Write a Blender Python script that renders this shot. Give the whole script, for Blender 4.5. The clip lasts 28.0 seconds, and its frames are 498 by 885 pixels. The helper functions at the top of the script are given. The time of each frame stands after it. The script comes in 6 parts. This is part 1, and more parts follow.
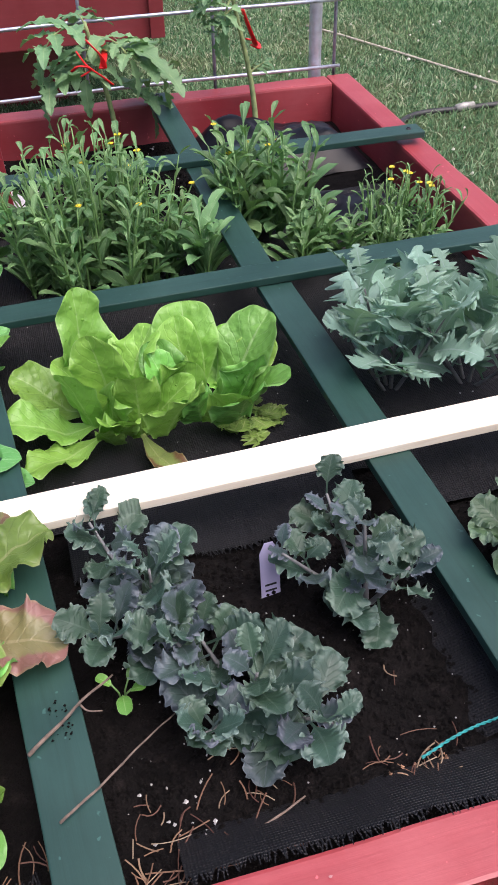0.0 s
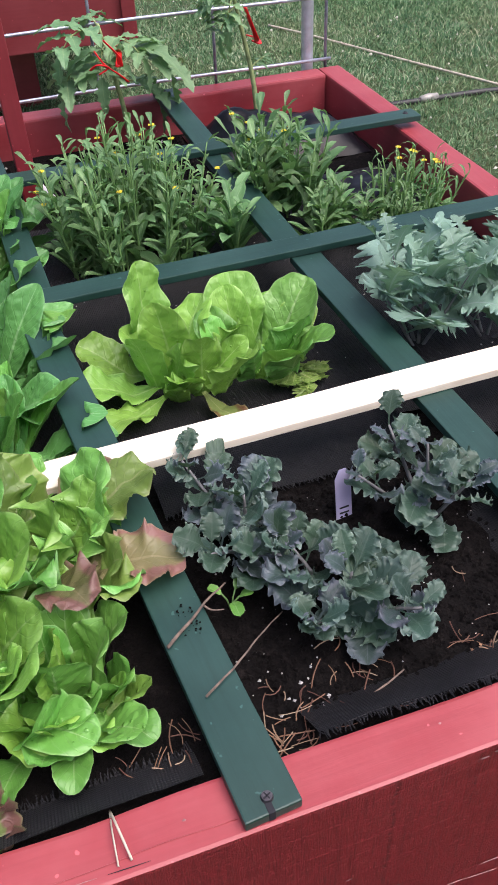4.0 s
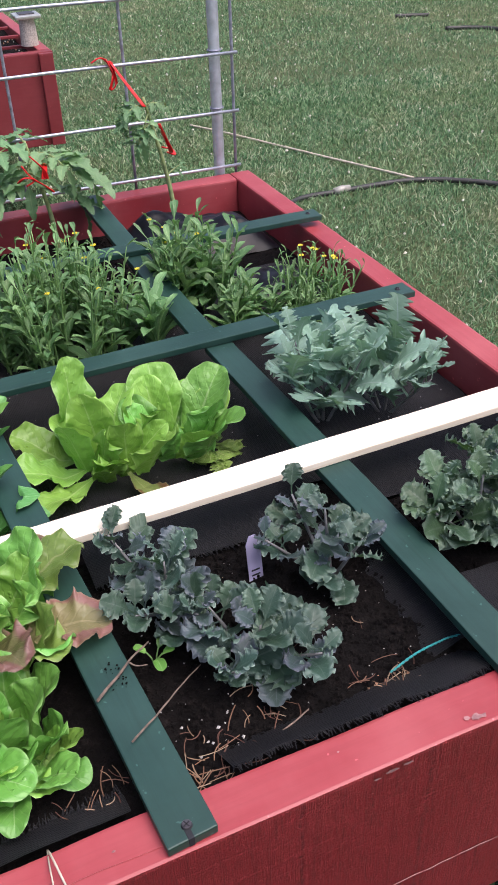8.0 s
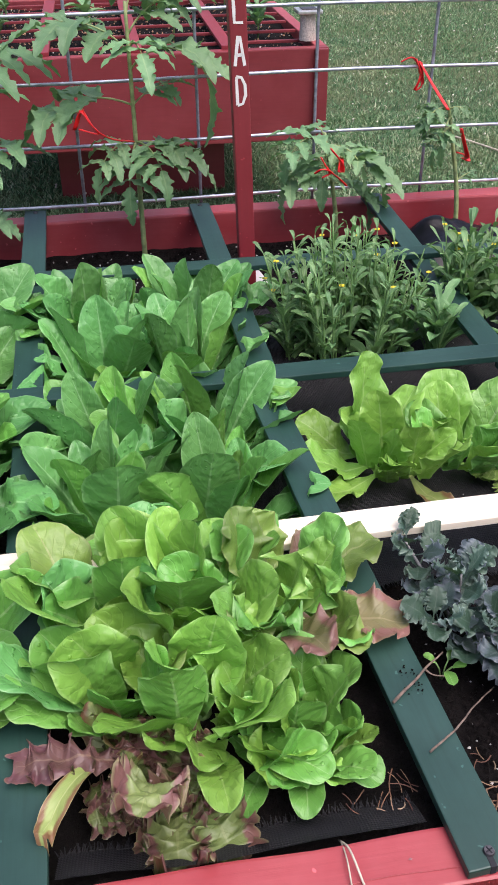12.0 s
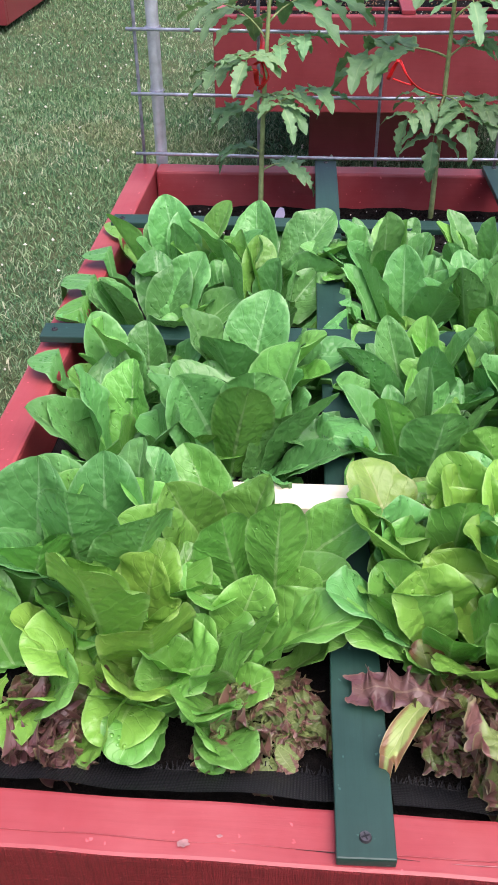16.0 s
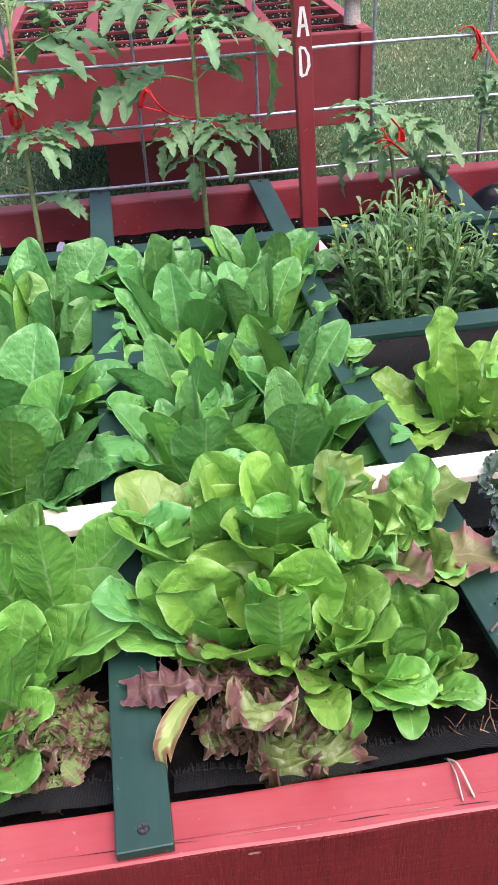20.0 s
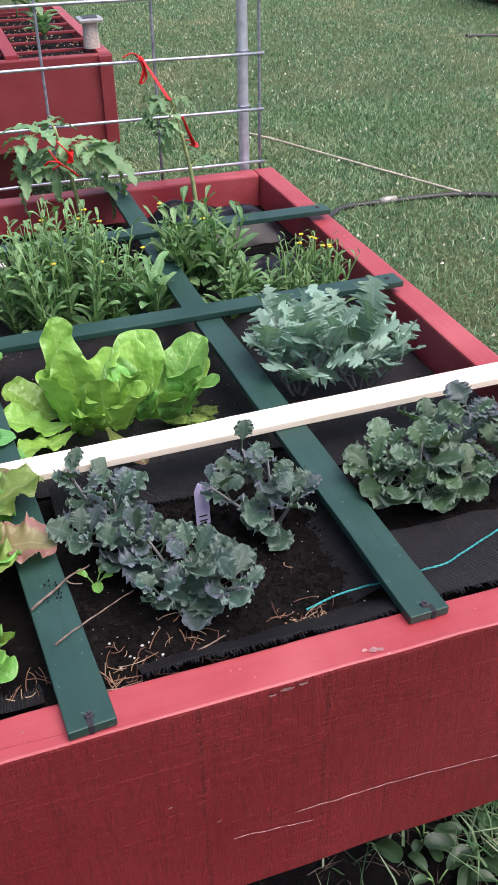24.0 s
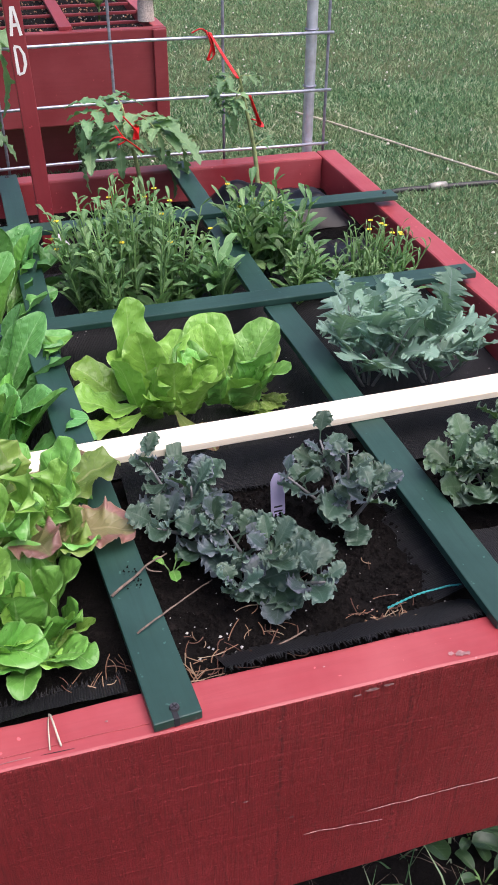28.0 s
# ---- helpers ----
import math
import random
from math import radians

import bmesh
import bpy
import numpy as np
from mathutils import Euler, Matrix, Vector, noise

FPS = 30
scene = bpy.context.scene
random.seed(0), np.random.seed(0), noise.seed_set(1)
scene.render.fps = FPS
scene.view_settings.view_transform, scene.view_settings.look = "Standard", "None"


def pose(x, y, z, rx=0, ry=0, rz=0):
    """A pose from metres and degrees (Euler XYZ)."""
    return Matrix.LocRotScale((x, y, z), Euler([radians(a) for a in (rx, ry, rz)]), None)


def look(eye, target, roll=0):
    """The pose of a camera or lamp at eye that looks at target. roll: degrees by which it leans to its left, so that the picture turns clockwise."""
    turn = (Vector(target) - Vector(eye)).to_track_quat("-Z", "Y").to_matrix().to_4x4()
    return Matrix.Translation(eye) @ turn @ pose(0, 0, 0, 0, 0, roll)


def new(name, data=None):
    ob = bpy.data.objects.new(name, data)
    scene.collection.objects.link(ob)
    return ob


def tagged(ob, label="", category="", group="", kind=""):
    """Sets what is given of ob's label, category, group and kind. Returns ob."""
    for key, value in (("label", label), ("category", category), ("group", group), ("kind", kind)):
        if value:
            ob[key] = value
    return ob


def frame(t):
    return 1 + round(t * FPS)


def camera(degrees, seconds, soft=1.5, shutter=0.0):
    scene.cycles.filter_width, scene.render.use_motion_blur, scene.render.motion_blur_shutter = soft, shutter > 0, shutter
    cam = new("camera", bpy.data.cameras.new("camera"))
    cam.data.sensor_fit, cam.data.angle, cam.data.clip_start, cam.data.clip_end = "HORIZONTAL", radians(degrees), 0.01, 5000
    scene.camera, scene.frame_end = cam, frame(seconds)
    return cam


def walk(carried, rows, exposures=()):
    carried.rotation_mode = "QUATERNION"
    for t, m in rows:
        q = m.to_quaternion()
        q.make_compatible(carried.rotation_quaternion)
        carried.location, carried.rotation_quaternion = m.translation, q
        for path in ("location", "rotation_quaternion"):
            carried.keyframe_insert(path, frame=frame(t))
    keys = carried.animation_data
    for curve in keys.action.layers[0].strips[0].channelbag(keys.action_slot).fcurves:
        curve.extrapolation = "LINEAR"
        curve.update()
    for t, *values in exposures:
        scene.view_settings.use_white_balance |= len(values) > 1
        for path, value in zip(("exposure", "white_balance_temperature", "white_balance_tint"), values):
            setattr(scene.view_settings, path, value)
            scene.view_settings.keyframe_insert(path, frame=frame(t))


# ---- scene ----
cam = camera(31.8, 28.0, soft=1.6)
METRES, EYE, TILT, LEAN, TURN = 8.0, 1.5, 0.0, 0.0, 0.0
PATH = [
    (0, (0.673, -0.175, 0.479), (1.058, 1.297, -0.818), -1.6),
    (0.5, (0.681, -0.187, 0.488), (1.063, 1.298, -0.797), -2.0),
    (1, (0.689, -0.189, 0.488), (1.074, 1.306, -0.783), -1.6),
    (1.5, (0.699, -0.186, 0.492), (1.095, 1.312, -0.773), -0.4),
    (2, (0.706, -0.193, 0.486), (1.103, 1.299, -0.786), 0.3),
    (2.5, (0.699, -0.203, 0.487), (1.096, 1.289, -0.784), -0.3),
    (3, (0.656, -0.213, 0.489), (1.089, 1.262, -0.789), -1.6),
    (3.5, (0.598, -0.223, 0.491), (1.051, 1.226, -0.811), -2.2),
    (5.5, (0.531, -0.296, 0.537), (1.078, 1.174, -0.704), -0.6),
    (6, (0.524, -0.293, 0.541), (1.127, 1.166, -0.687), 1.1),
    (6.5, (0.515, -0.296, 0.544), (1.126, 1.171, -0.67), 1.1),
    (7, (0.52, -0.306, 0.545), (1.112, 1.176, -0.66), 0.1),
    (7.5, (0.526, -0.312, 0.548), (1.121, 1.184, -0.638), -0.9),
    (8, (0.559, -0.321, 0.553), (1.189, 1.182, -0.606), -2.0),
    (8.5, (0.585, -0.331, 0.554), (1.271, 1.161, -0.589), -1.8),
    (9, (0.581, -0.326, 0.55), (1.3, 1.16, -0.579), -0.2),
    (9.5, (0.557, -0.319, 0.555), (1.217, 1.194, -0.575), -0.1),
    (10, (0.526, -0.31, 0.556), (1.098, 1.236, -0.576), 0.0),
    (10.5, (0.497, -0.299, 0.555), (0.981, 1.277, -0.578), 0.2),
    (11, (0.463, -0.29, 0.557), (0.836, 1.314, -0.578), -0.2),
    (11.5, (0.451, -0.286, 0.555), (0.745, 1.33, -0.587), -0.7),
    (13.5, (0.386, -0.265, 0.527), (0.554, 1.344, -0.648), 1.2),
    (14, (0.363, -0.275, 0.527), (0.446, 1.334, -0.658), 0.6),
    (14.5, (0.34, -0.279, 0.532), (0.323, 1.338, -0.645), -0.3),
    (15, (0.323, -0.278, 0.529), (0.232, 1.342, -0.64), -1.0),
    (15.5, (0.306, -0.279, 0.524), (0.178, 1.332, -0.653), -1.1),
    (16, (0.299, -0.285, 0.519), (0.16, 1.318, -0.669), -0.8),
    (16.5, (0.296, -0.283, 0.514), (0.172, 1.317, -0.678), -0.8),
    (17, (0.304, -0.281, 0.515), (0.207, 1.323, -0.677), -1.0),
    (17.5, (0.311, -0.274, 0.515), (0.26, 1.339, -0.667), -1.2),
    (18, (0.318, -0.27, 0.515), (0.32, 1.349, -0.659), -1.2),
    (18.5, (0.332, -0.277, 0.519), (0.371, 1.346, -0.65), -1.6),
    (19, (0.353, -0.298, 0.528), (0.429, 1.338, -0.622), -2.3),
    (19.5, (0.376, -0.316, 0.532), (0.491, 1.329, -0.599), -3.1),
    (20, (0.391, -0.317, 0.524), (0.555, 1.311, -0.625), -3.4),
    (20.5, (0.418, -0.318, 0.518), (0.63, 1.273, -0.675), -3.7),
    (21, (0.439, -0.326, 0.532), (0.738, 1.229, -0.691), -3.7),
    (21.5, (0.487, -0.346, 0.520), (0.907, 1.183, -0.702), -2.7),
    (22, (0.568, -0.394, 0.524), (1.052, 1.130, -0.677), -1.6),
    (22.5, (0.621, -0.441, 0.537), (1.136, 1.096, -0.634), -1.6),
    (24.5, (0.624, -0.431, 0.539), (1.137, 1.139, -0.588), -0.8),
    (25, (0.614, -0.418, 0.537), (1.139, 1.137, -0.607), -1.0),
    (25.5, (0.603, -0.403, 0.534), (1.119, 1.144, -0.624), -1.2),
    (26, (0.592, -0.4, 0.54), (1.119, 1.146, -0.614), -0.3),
    (26.5, (0.587, -0.397, 0.54), (1.116, 1.16, -0.599), 0.1),
    (27, (0.58, -0.397, 0.542), (1.088, 1.175, -0.585), -0.1),
    (27.5, (0.578, -0.4, 0.544), (1.051, 1.182, -0.585), -0.5),
    (28, (0.577, -0.404, 0.539), (1.032, 1.156, -0.627), 0.3),
]
walk(cam, [(t, look(eye, target, roll)) for t, eye, target, roll in PATH], [(0.0, 1.24, 6500, 20), (9.5, 1.20, 6500, 20), (11.0, 1.12, 6500, 20), (11.5, 1.18, 6500, 20), (14.0, 1.38, 6500, 20), (16.0, 1.44, 6500, 20), (20.0, 1.50, 6500, 20), (21.5, 1.40, 6500, 20), (22.5, 1.34, 6500, 20), (25.0, 1.38, 6500, 20), (28.0, 1.29, 6500, 20)])

# ---- world and light ----
world = bpy.data.worlds.new("overcast_sky")
scene.world = world
world.use_nodes = True
wn = world.node_tree
sky = wn.nodes.new("ShaderNodeTexSky")
sky.sky_type = "NISHITA"
sky.sun_disc = False
sky.sun_elevation, sky.sun_rotation = radians(66), radians(137)
sky.air_density, sky.dust_density, sky.ozone_density = 1.0, 4.0, 0.6
bg = wn.nodes["Background"]
bg.inputs["Strength"].default_value = 0.085
wn.links.new(sky.outputs[0], bg.inputs["Color"])
sun = new("sun", bpy.data.lights.new("sun", "SUN"))
sun.data.energy, sun.data.angle, sun.data.color = 1.5, radians(60), (1.0, 0.98, 0.96)
sun.matrix_world = look((2.4, -1.3, 6.0), (0.6, 0.6, 0))

GROUND = -0.65


# ---- materials ----
class Nodes:
    """A small node builder."""

    def __init__(self, name):
        self.mat = bpy.data.materials.new(name)
        self.mat.use_nodes = True
        self.t = self.mat.node_tree
        self.out = self.t.nodes["Material Output"]
        self.bsdf = self.t.nodes["Principled BSDF"]

    def put(self, socket, value):
        if hasattr(value, "is_linked"):
            self.t.links.new(value, socket)
        else:
            socket.default_value = value

    def add(self, kind, settings=None, **inputs):
        n = self.t.nodes.new("ShaderNode" + kind)
        for key, value in (settings or {}).items():
            setattr(n, key, value)
        for key, value in inputs.items():
            self.put(n.inputs[int(key[1:])] if key[0] == "i" and key[1:].isdigit() else n.inputs[key], value)
        return n

    def noise(self, vec, scale, detail=4.0, rough=0.55, distort=0.0):
        n = self.add("TexNoise", Scale=scale, Detail=detail, Roughness=rough, Distortion=distort)
        self.put(n.inputs["Vector"], vec)
        return n.outputs[0]

    def ramp(self, fac, stops):
        n = self.add("ValToRGB", i0=fac)
        r = n.color_ramp
        while len(r.elements) < len(stops):
            r.elements.new(0.5)
        for e, (p, c) in zip(r.elements, stops):
            e.position, e.color = p, (*c, 1) if len(c) == 3 else c
        return n.outputs[0]

    def mix(self, fac, a, b, blend="MIX"):
        n = self.add("Mix", {"data_type": "RGBA", "blend_type": blend}, i0=fac)
        for i, v in ((6, a), (7, b)):
            self.put(n.inputs[i], v if hasattr(v, "is_linked") else (*v, 1))
        return n.outputs[2]

    def math(self, op, a, b=0.0, c=0.0):
        n = self.add("Math", {"operation": op}, i0=a, i1=b, i2=c)
        return n.outputs[0]

    def coords(self, which="Object", scale=(1, 1, 1)):
        m = self.add("Mapping")
        self.put(m.inputs["Vector"], self.add("TexCoord").outputs[which])
        m.inputs["Scale"].default_value = scale
        return m.outputs[0]

    def rand(self):
        return self.add("ObjectInfo").outputs["Random"]

    def bump(self, height, strength=0.3, distance=0.002):
        n = self.add("Bump", Strength=strength, Distance=distance, Height=height)
        return n.outputs[0]

    def done(self, color, rough=0.6, normal=None, metal=0.0, spec=0.5):
        b = self.bsdf.inputs
        self.put(b["Base Color"], color if hasattr(color, "is_linked") else (*color, 1))
        self.put(b["Roughness"], rough)
        self.put(b["Metallic"], metal)
        self.put(b["Specular IOR Level"], spec)
        if normal is not None:
            self.put(b["Normal"], normal)
        return self.mat


def painted_wood(name, color, worn, grain_axis, rough=0.45, chips=0.0, lap=0.2, spec=0.5):
    """Brushed paint on sawn wood: grain relief along one axis, faded patches, small chips to bare wood."""
    n = Nodes(name)
    stretch = [28.0, 28.0, 28.0]
    stretch[grain_axis] = 1.6
    grain = n.noise(n.coords("Object", tuple(stretch)), 6.0, 6.0, 0.65, 0.4)
    patch = n.noise(n.coords(), 7.0, 5.0, 0.6)
    fine = n.noise(n.coords(), 160.0, 3.0)
    c = n.mix(n.ramp(patch, [(0.35, (0, 0, 0)), (0.72, (1, 1, 1))]), color, worn)
    c = n.mix(n.math("MULTIPLY", n.ramp(grain, [(0.45, (0, 0, 0)), (0.75, (1, 1, 1))]), lap), c, tuple(x * 0.55 for x in color))
    if chips:
        spots = n.noise(n.coords(), 34.0, 6.0, 0.7)
        c = n.mix(n.ramp(spots, [(0.74 - chips, (0, 0, 0)), (0.76 - chips, (1, 1, 1))]), c, (0.50, 0.36, 0.30))
    speck = n.noise(n.coords(), 120.0, 2.0)
    c = n.mix(n.math("MULTIPLY", n.ramp(speck, [(0.70, (0, 0, 0)), (0.74, (1, 1, 1))]), 0.5), c, tuple(min(1, x * 2.2 + 0.02) for x in worn))
    h = n.math("ADD", n.math("MULTIPLY", grain, 0.8), n.math("MULTIPLY", fine, 0.25))
    r = n.math("ADD", n.math("MULTIPLY", patch, 0.25), rough - 0.12)
    return n.done(c, r, n.bump(h, 0.25, 0.0012), spec=spec)


RED_X = painted_wood("red_paint_along_x", (0.300, 0.034, 0.042), (0.400, 0.086, 0.094), 0, 0.40, 0.010)
RED_Y = painted_wood("red_paint_along_y", (0.300, 0.034, 0.042), (0.400, 0.086, 0.094), 1, 0.40, 0.010)
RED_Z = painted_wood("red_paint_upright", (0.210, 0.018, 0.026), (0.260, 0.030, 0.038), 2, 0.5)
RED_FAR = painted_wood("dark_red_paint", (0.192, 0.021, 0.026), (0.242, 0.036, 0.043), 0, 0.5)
GREEN_X = painted_wood("green_paint_along_x", (0.009, 0.039, 0.031), (0.026, 0.076, 0.063), 0, 0.44, 0.0, 0.4, 0.5)
GREEN_Y = painted_wood("green_paint_along_y", (0.009, 0.039, 0.031), (0.026, 0.076, 0.063), 1, 0.44, 0.0, 0.4, 0.5)


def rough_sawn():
    """Red paint on the rough-sawn upright face: upright saw marks in darker red over long grain, with groove shade and
    fibre highlights painted into the colour.
    """
    n = Nodes("red_paint_rough_sawn")
    saw = n.noise(n.coords("Object", (170, 170, 9.0)), 5.0, 6.0, 0.75)
    coarse = n.noise(n.coords("Object", (34, 34, 1.6)), 4.0, 5.0, 0.7)
    grain = n.noise(n.coords("Object", (1.5, 20, 22)), 6.0, 6.0, 0.65, 0.6)
    patch = n.noise(n.coords(), 5.0, 4.0)
    c = n.mix(n.ramp(patch, [(0.3, (0, 0, 0)), (0.75, (1, 1, 1))]), (0.370, 0.024, 0.032), (0.480, 0.046, 0.056))
    c = n.mix(n.math("MULTIPLY", n.ramp(saw, [(0.46, (0, 0, 0)), (0.66, (1, 1, 1))]), 0.60), c, (0.110, 0.010, 0.013))
    c = n.mix(n.math("MULTIPLY", n.ramp(coarse, [(0.52, (0, 0, 0)), (0.72, (1, 1, 1))]), 0.28), c, (0.085, 0.007, 0.010))
    # pale pink flecks: highlights on raised fibres, put into the colour
    lift = n.noise(n.coords("Object", (90, 90, 14)), 5.0, 5.0, 0.7)
    c = n.mix(n.math("MULTIPLY", n.ramp(lift, [(0.62, (0, 0, 0)), (0.72, (1, 1, 1))]), 0.5), c, (0.62, 0.13, 0.13))
    chip = n.noise(n.coords("Object", (20, 20, 70)), 3.0, 7.0, 0.75)
    c = n.mix(n.ramp(chip, [(0.735, (0, 0, 0)), (0.75, (1, 1, 1))]), c, (0.55, 0.33, 0.30))
    h = n.math("ADD", n.math("MULTIPLY", saw, 1.0), n.math("MULTIPLY", n.math("ADD", grain, coarse), 0.5))
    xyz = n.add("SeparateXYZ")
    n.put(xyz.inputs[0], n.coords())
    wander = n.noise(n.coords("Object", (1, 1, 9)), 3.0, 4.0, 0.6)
    groove_break = n.noise(n.coords("Object", (4, 4, 60)), 3.0, 5.0, 0.7)
    gap = n.ramp(groove_break, [(0.40, (0, 0, 0)), (0.60, (1, 1, 1))])
    # single saw grooves, their shade painted as dark red lines at set x
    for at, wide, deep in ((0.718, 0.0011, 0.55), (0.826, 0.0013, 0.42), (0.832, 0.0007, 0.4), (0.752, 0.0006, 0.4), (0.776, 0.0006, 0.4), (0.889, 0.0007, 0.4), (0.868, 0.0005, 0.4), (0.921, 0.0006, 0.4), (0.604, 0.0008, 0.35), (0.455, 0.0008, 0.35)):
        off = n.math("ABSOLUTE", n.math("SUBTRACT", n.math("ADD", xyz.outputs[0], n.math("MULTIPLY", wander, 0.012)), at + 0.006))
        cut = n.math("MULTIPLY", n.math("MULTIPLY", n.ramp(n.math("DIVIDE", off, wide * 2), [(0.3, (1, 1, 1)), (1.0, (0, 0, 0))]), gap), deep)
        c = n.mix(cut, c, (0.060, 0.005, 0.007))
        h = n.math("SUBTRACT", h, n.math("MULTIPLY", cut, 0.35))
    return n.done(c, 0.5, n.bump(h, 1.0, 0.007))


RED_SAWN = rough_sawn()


def pine():
    n = Nodes("bare_pine")
    g = n.noise(n.coords("Object", (1.2, 30, 30)), 5.0, 6.0, 0.6, 1.2)
    knots = n.noise(n.coords(), 14.0, 3.0)
    c = n.ramp(g, [(0.3, (0.86, 0.80, 0.68)), (0.55, (0.82, 0.73, 0.58)), (0.8, (0.66, 0.53, 0.37))])
    c = n.mix(n.ramp(knots, [(0.70, (0, 0, 0)), (0.78, (0.6, 0.6, 0.6))]), c, (0.45, 0.30, 0.16))
    return n.done(c, 0.55, n.bump(g, 0.2, 0.001))


PINE = pine()


def soil_mat():
    n = Nodes("potting_soil")
    a = n.noise(n.coords(), 60.0, 6.0, 0.7)
    b = n.noise(n.coords(), 9.0, 3.0)
    c = n.ramp(a, [(0.35, (0.0035, 0.0028, 0.0028)), (0.58, (0.009, 0.0070, 0.0068)), (0.80, (0.042, 0.032, 0.030))])
    c = n.mix(n.math("MULTIPLY", b, 0.35), c, (0.012, 0.010, 0.009))
    return n.done(c, 0.95, n.bump(n.math("ADD", a, n.noise(n.coords(), 220.0, 4.0, 0.7)), 1.0, 0.008), spec=0.15)


SOIL = soil_mat()


def weave_mat():
    """Black woven landscape cloth: crossing flat threads with a slight sheen."""
    n = Nodes("black_woven_cloth")
    v = n.coords()
    w1 = n.add("TexWave", {"wave_type": "BANDS", "bands_direction": "X"}, Scale=150.0, Distortion=0.6, Vector=v).outputs[1]
    w2 = n.add("TexWave", {"wave_type": "BANDS", "bands_direction": "Y"}, Scale=150.0, Distortion=0.6, Vector=v).outputs[1]
    h = n.math("MAXIMUM", w1, w2)
    dust = n.noise(v, 25.0, 5.0, 0.7)
    c = n.mix(n.ramp(dust, [(0.45, (0, 0, 0)), (0.8, (1, 1, 1))]), (0.004, 0.004, 0.005), (0.013, 0.012, 0.013))
    c = n.mix(n.math("MULTIPLY", h, 0.4), c, (0.013, 0.013, 0.018))
    return n.done(c, 0.52, n.bump(h, 0.9, 0.001), spec=0.34)


WEAVE = weave_mat()


def plain(name, color, rough=0.5, metal=0.0, vary=0.25, scale=40.0, spec=0.5, bump=0.15):
    n = Nodes(name)
    t = n.noise(n.coords(), scale, 5.0, 0.6)
    c = n.mix(n.ramp(t, [(0.3, (0, 0, 0)), (0.7, (1, 1, 1))]), tuple(x * (1 - vary) for x in color), tuple(min(1, x * (1 + vary)) for x in color))
    return n.done(c, rough, n.bump(t, bump, 0.001), metal, spec)


GALV = plain("galvanised_steel", (0.60, 0.62, 0.70), 0.42, 0.6, 0.2, 60)
WIRE = plain("galvanised_wire", (0.46, 0.48, 0.56), 0.4, 0.7, 0.3, 90)
WIRE_OLD = plain("dull_wire", (0.30, 0.31, 0.38), 0.5, 0.6, 0.4, 90)
SCREW = plain("dark_screw_steel", (0.10, 0.09, 0.10), 0.4, 0.8, 0.4, 200)
RIBBON = plain("red_ribbon", (0.72, 0.012, 0.015), 0.4, 0.0, 0.15, 80)
SCAR = plain("bare_scuffed_wood", (0.34, 0.17, 0.17), 0.8, 0.0, 0.5, 150)
LETTER = plain("white_brush_paint", (0.80, 0.78, 0.76), 0.6, 0.0, 0.08, 60)
LABEL_M = plain("lilac_plastic", (0.46, 0.42, 0.62), 0.4, 0.0, 0.08, 30)
LABEL_W = plain("white_plastic", (0.75, 0.75, 0.80), 0.4, 0.0, 0.06, 30)
INK = plain("grey_ink", (0.03, 0.03, 0.035), 0.8, spec=0.1)
CORD = plain("turquoise_cord", (0.015, 0.27, 0.27), 0.5, 0.0, 0.3, 300)
TWIG = plain("dead_twig", (0.16, 0.115, 0.09), 0.85, 0.0, 0.5, 120, bump=0.6)


def needle_mat():
    n = Nodes("dry_needle")
    g = n.add("NewGeometry").outputs["Random Per Island"]
    return n.done(n.ramp(g, [(0.0, (0.10, 0.045, 0.035)), (0.4, (0.13, 0.065, 0.045)), (0.75, (0.22, 0.125, 0.075)), (1.0, (0.34, 0.27, 0.19))]), 0.7, None, spec=0.3)


NEEDLE = needle_mat()
CHIP = plain("wood_chip", (0.36, 0.20, 0.12), 0.8, 0.0, 0.5, 60)
PERLITE = plain("perlite", (0.48, 0.46, 0.45), 0.9, 0.0, 0.2, 200, bump=0.6)
POLY = plain("black_plastic", (0.005, 0.005, 0.008), 0.34, 0.0, 0.3, 30, spec=0.22)
HOSE = plain("black_hose_rubber", (0.028, 0.028, 0.026), 0.5, 0.0, 0.4, 30)
HOSE_PALE = plain("pale_garden_cord", (0.46, 0.42, 0.33), 0.6, 0.0, 0.3, 60)
BRASS = plain("weathered_coupling", (0.42, 0.40, 0.36), 0.5, 0.4, 0.4, 60)
CAP = plain("brushed_metal_cap", (0.62, 0.62, 0.60), 0.32, 0.7, 0.15, 50)
STUCCO = plain("speckled_lamp_glass", (0.46, 0.41, 0.36), 0.5, 0.0, 0.45, 220, bump=0.5)
PETAL = plain("yellow_petal", (0.62, 0.50, 0.02), 0.5, 0.0, 0.1, 100)
CLOVER_W = plain("clover_flower", (0.62, 0.60, 0.52), 0.8, 0.0, 0.2, 100)


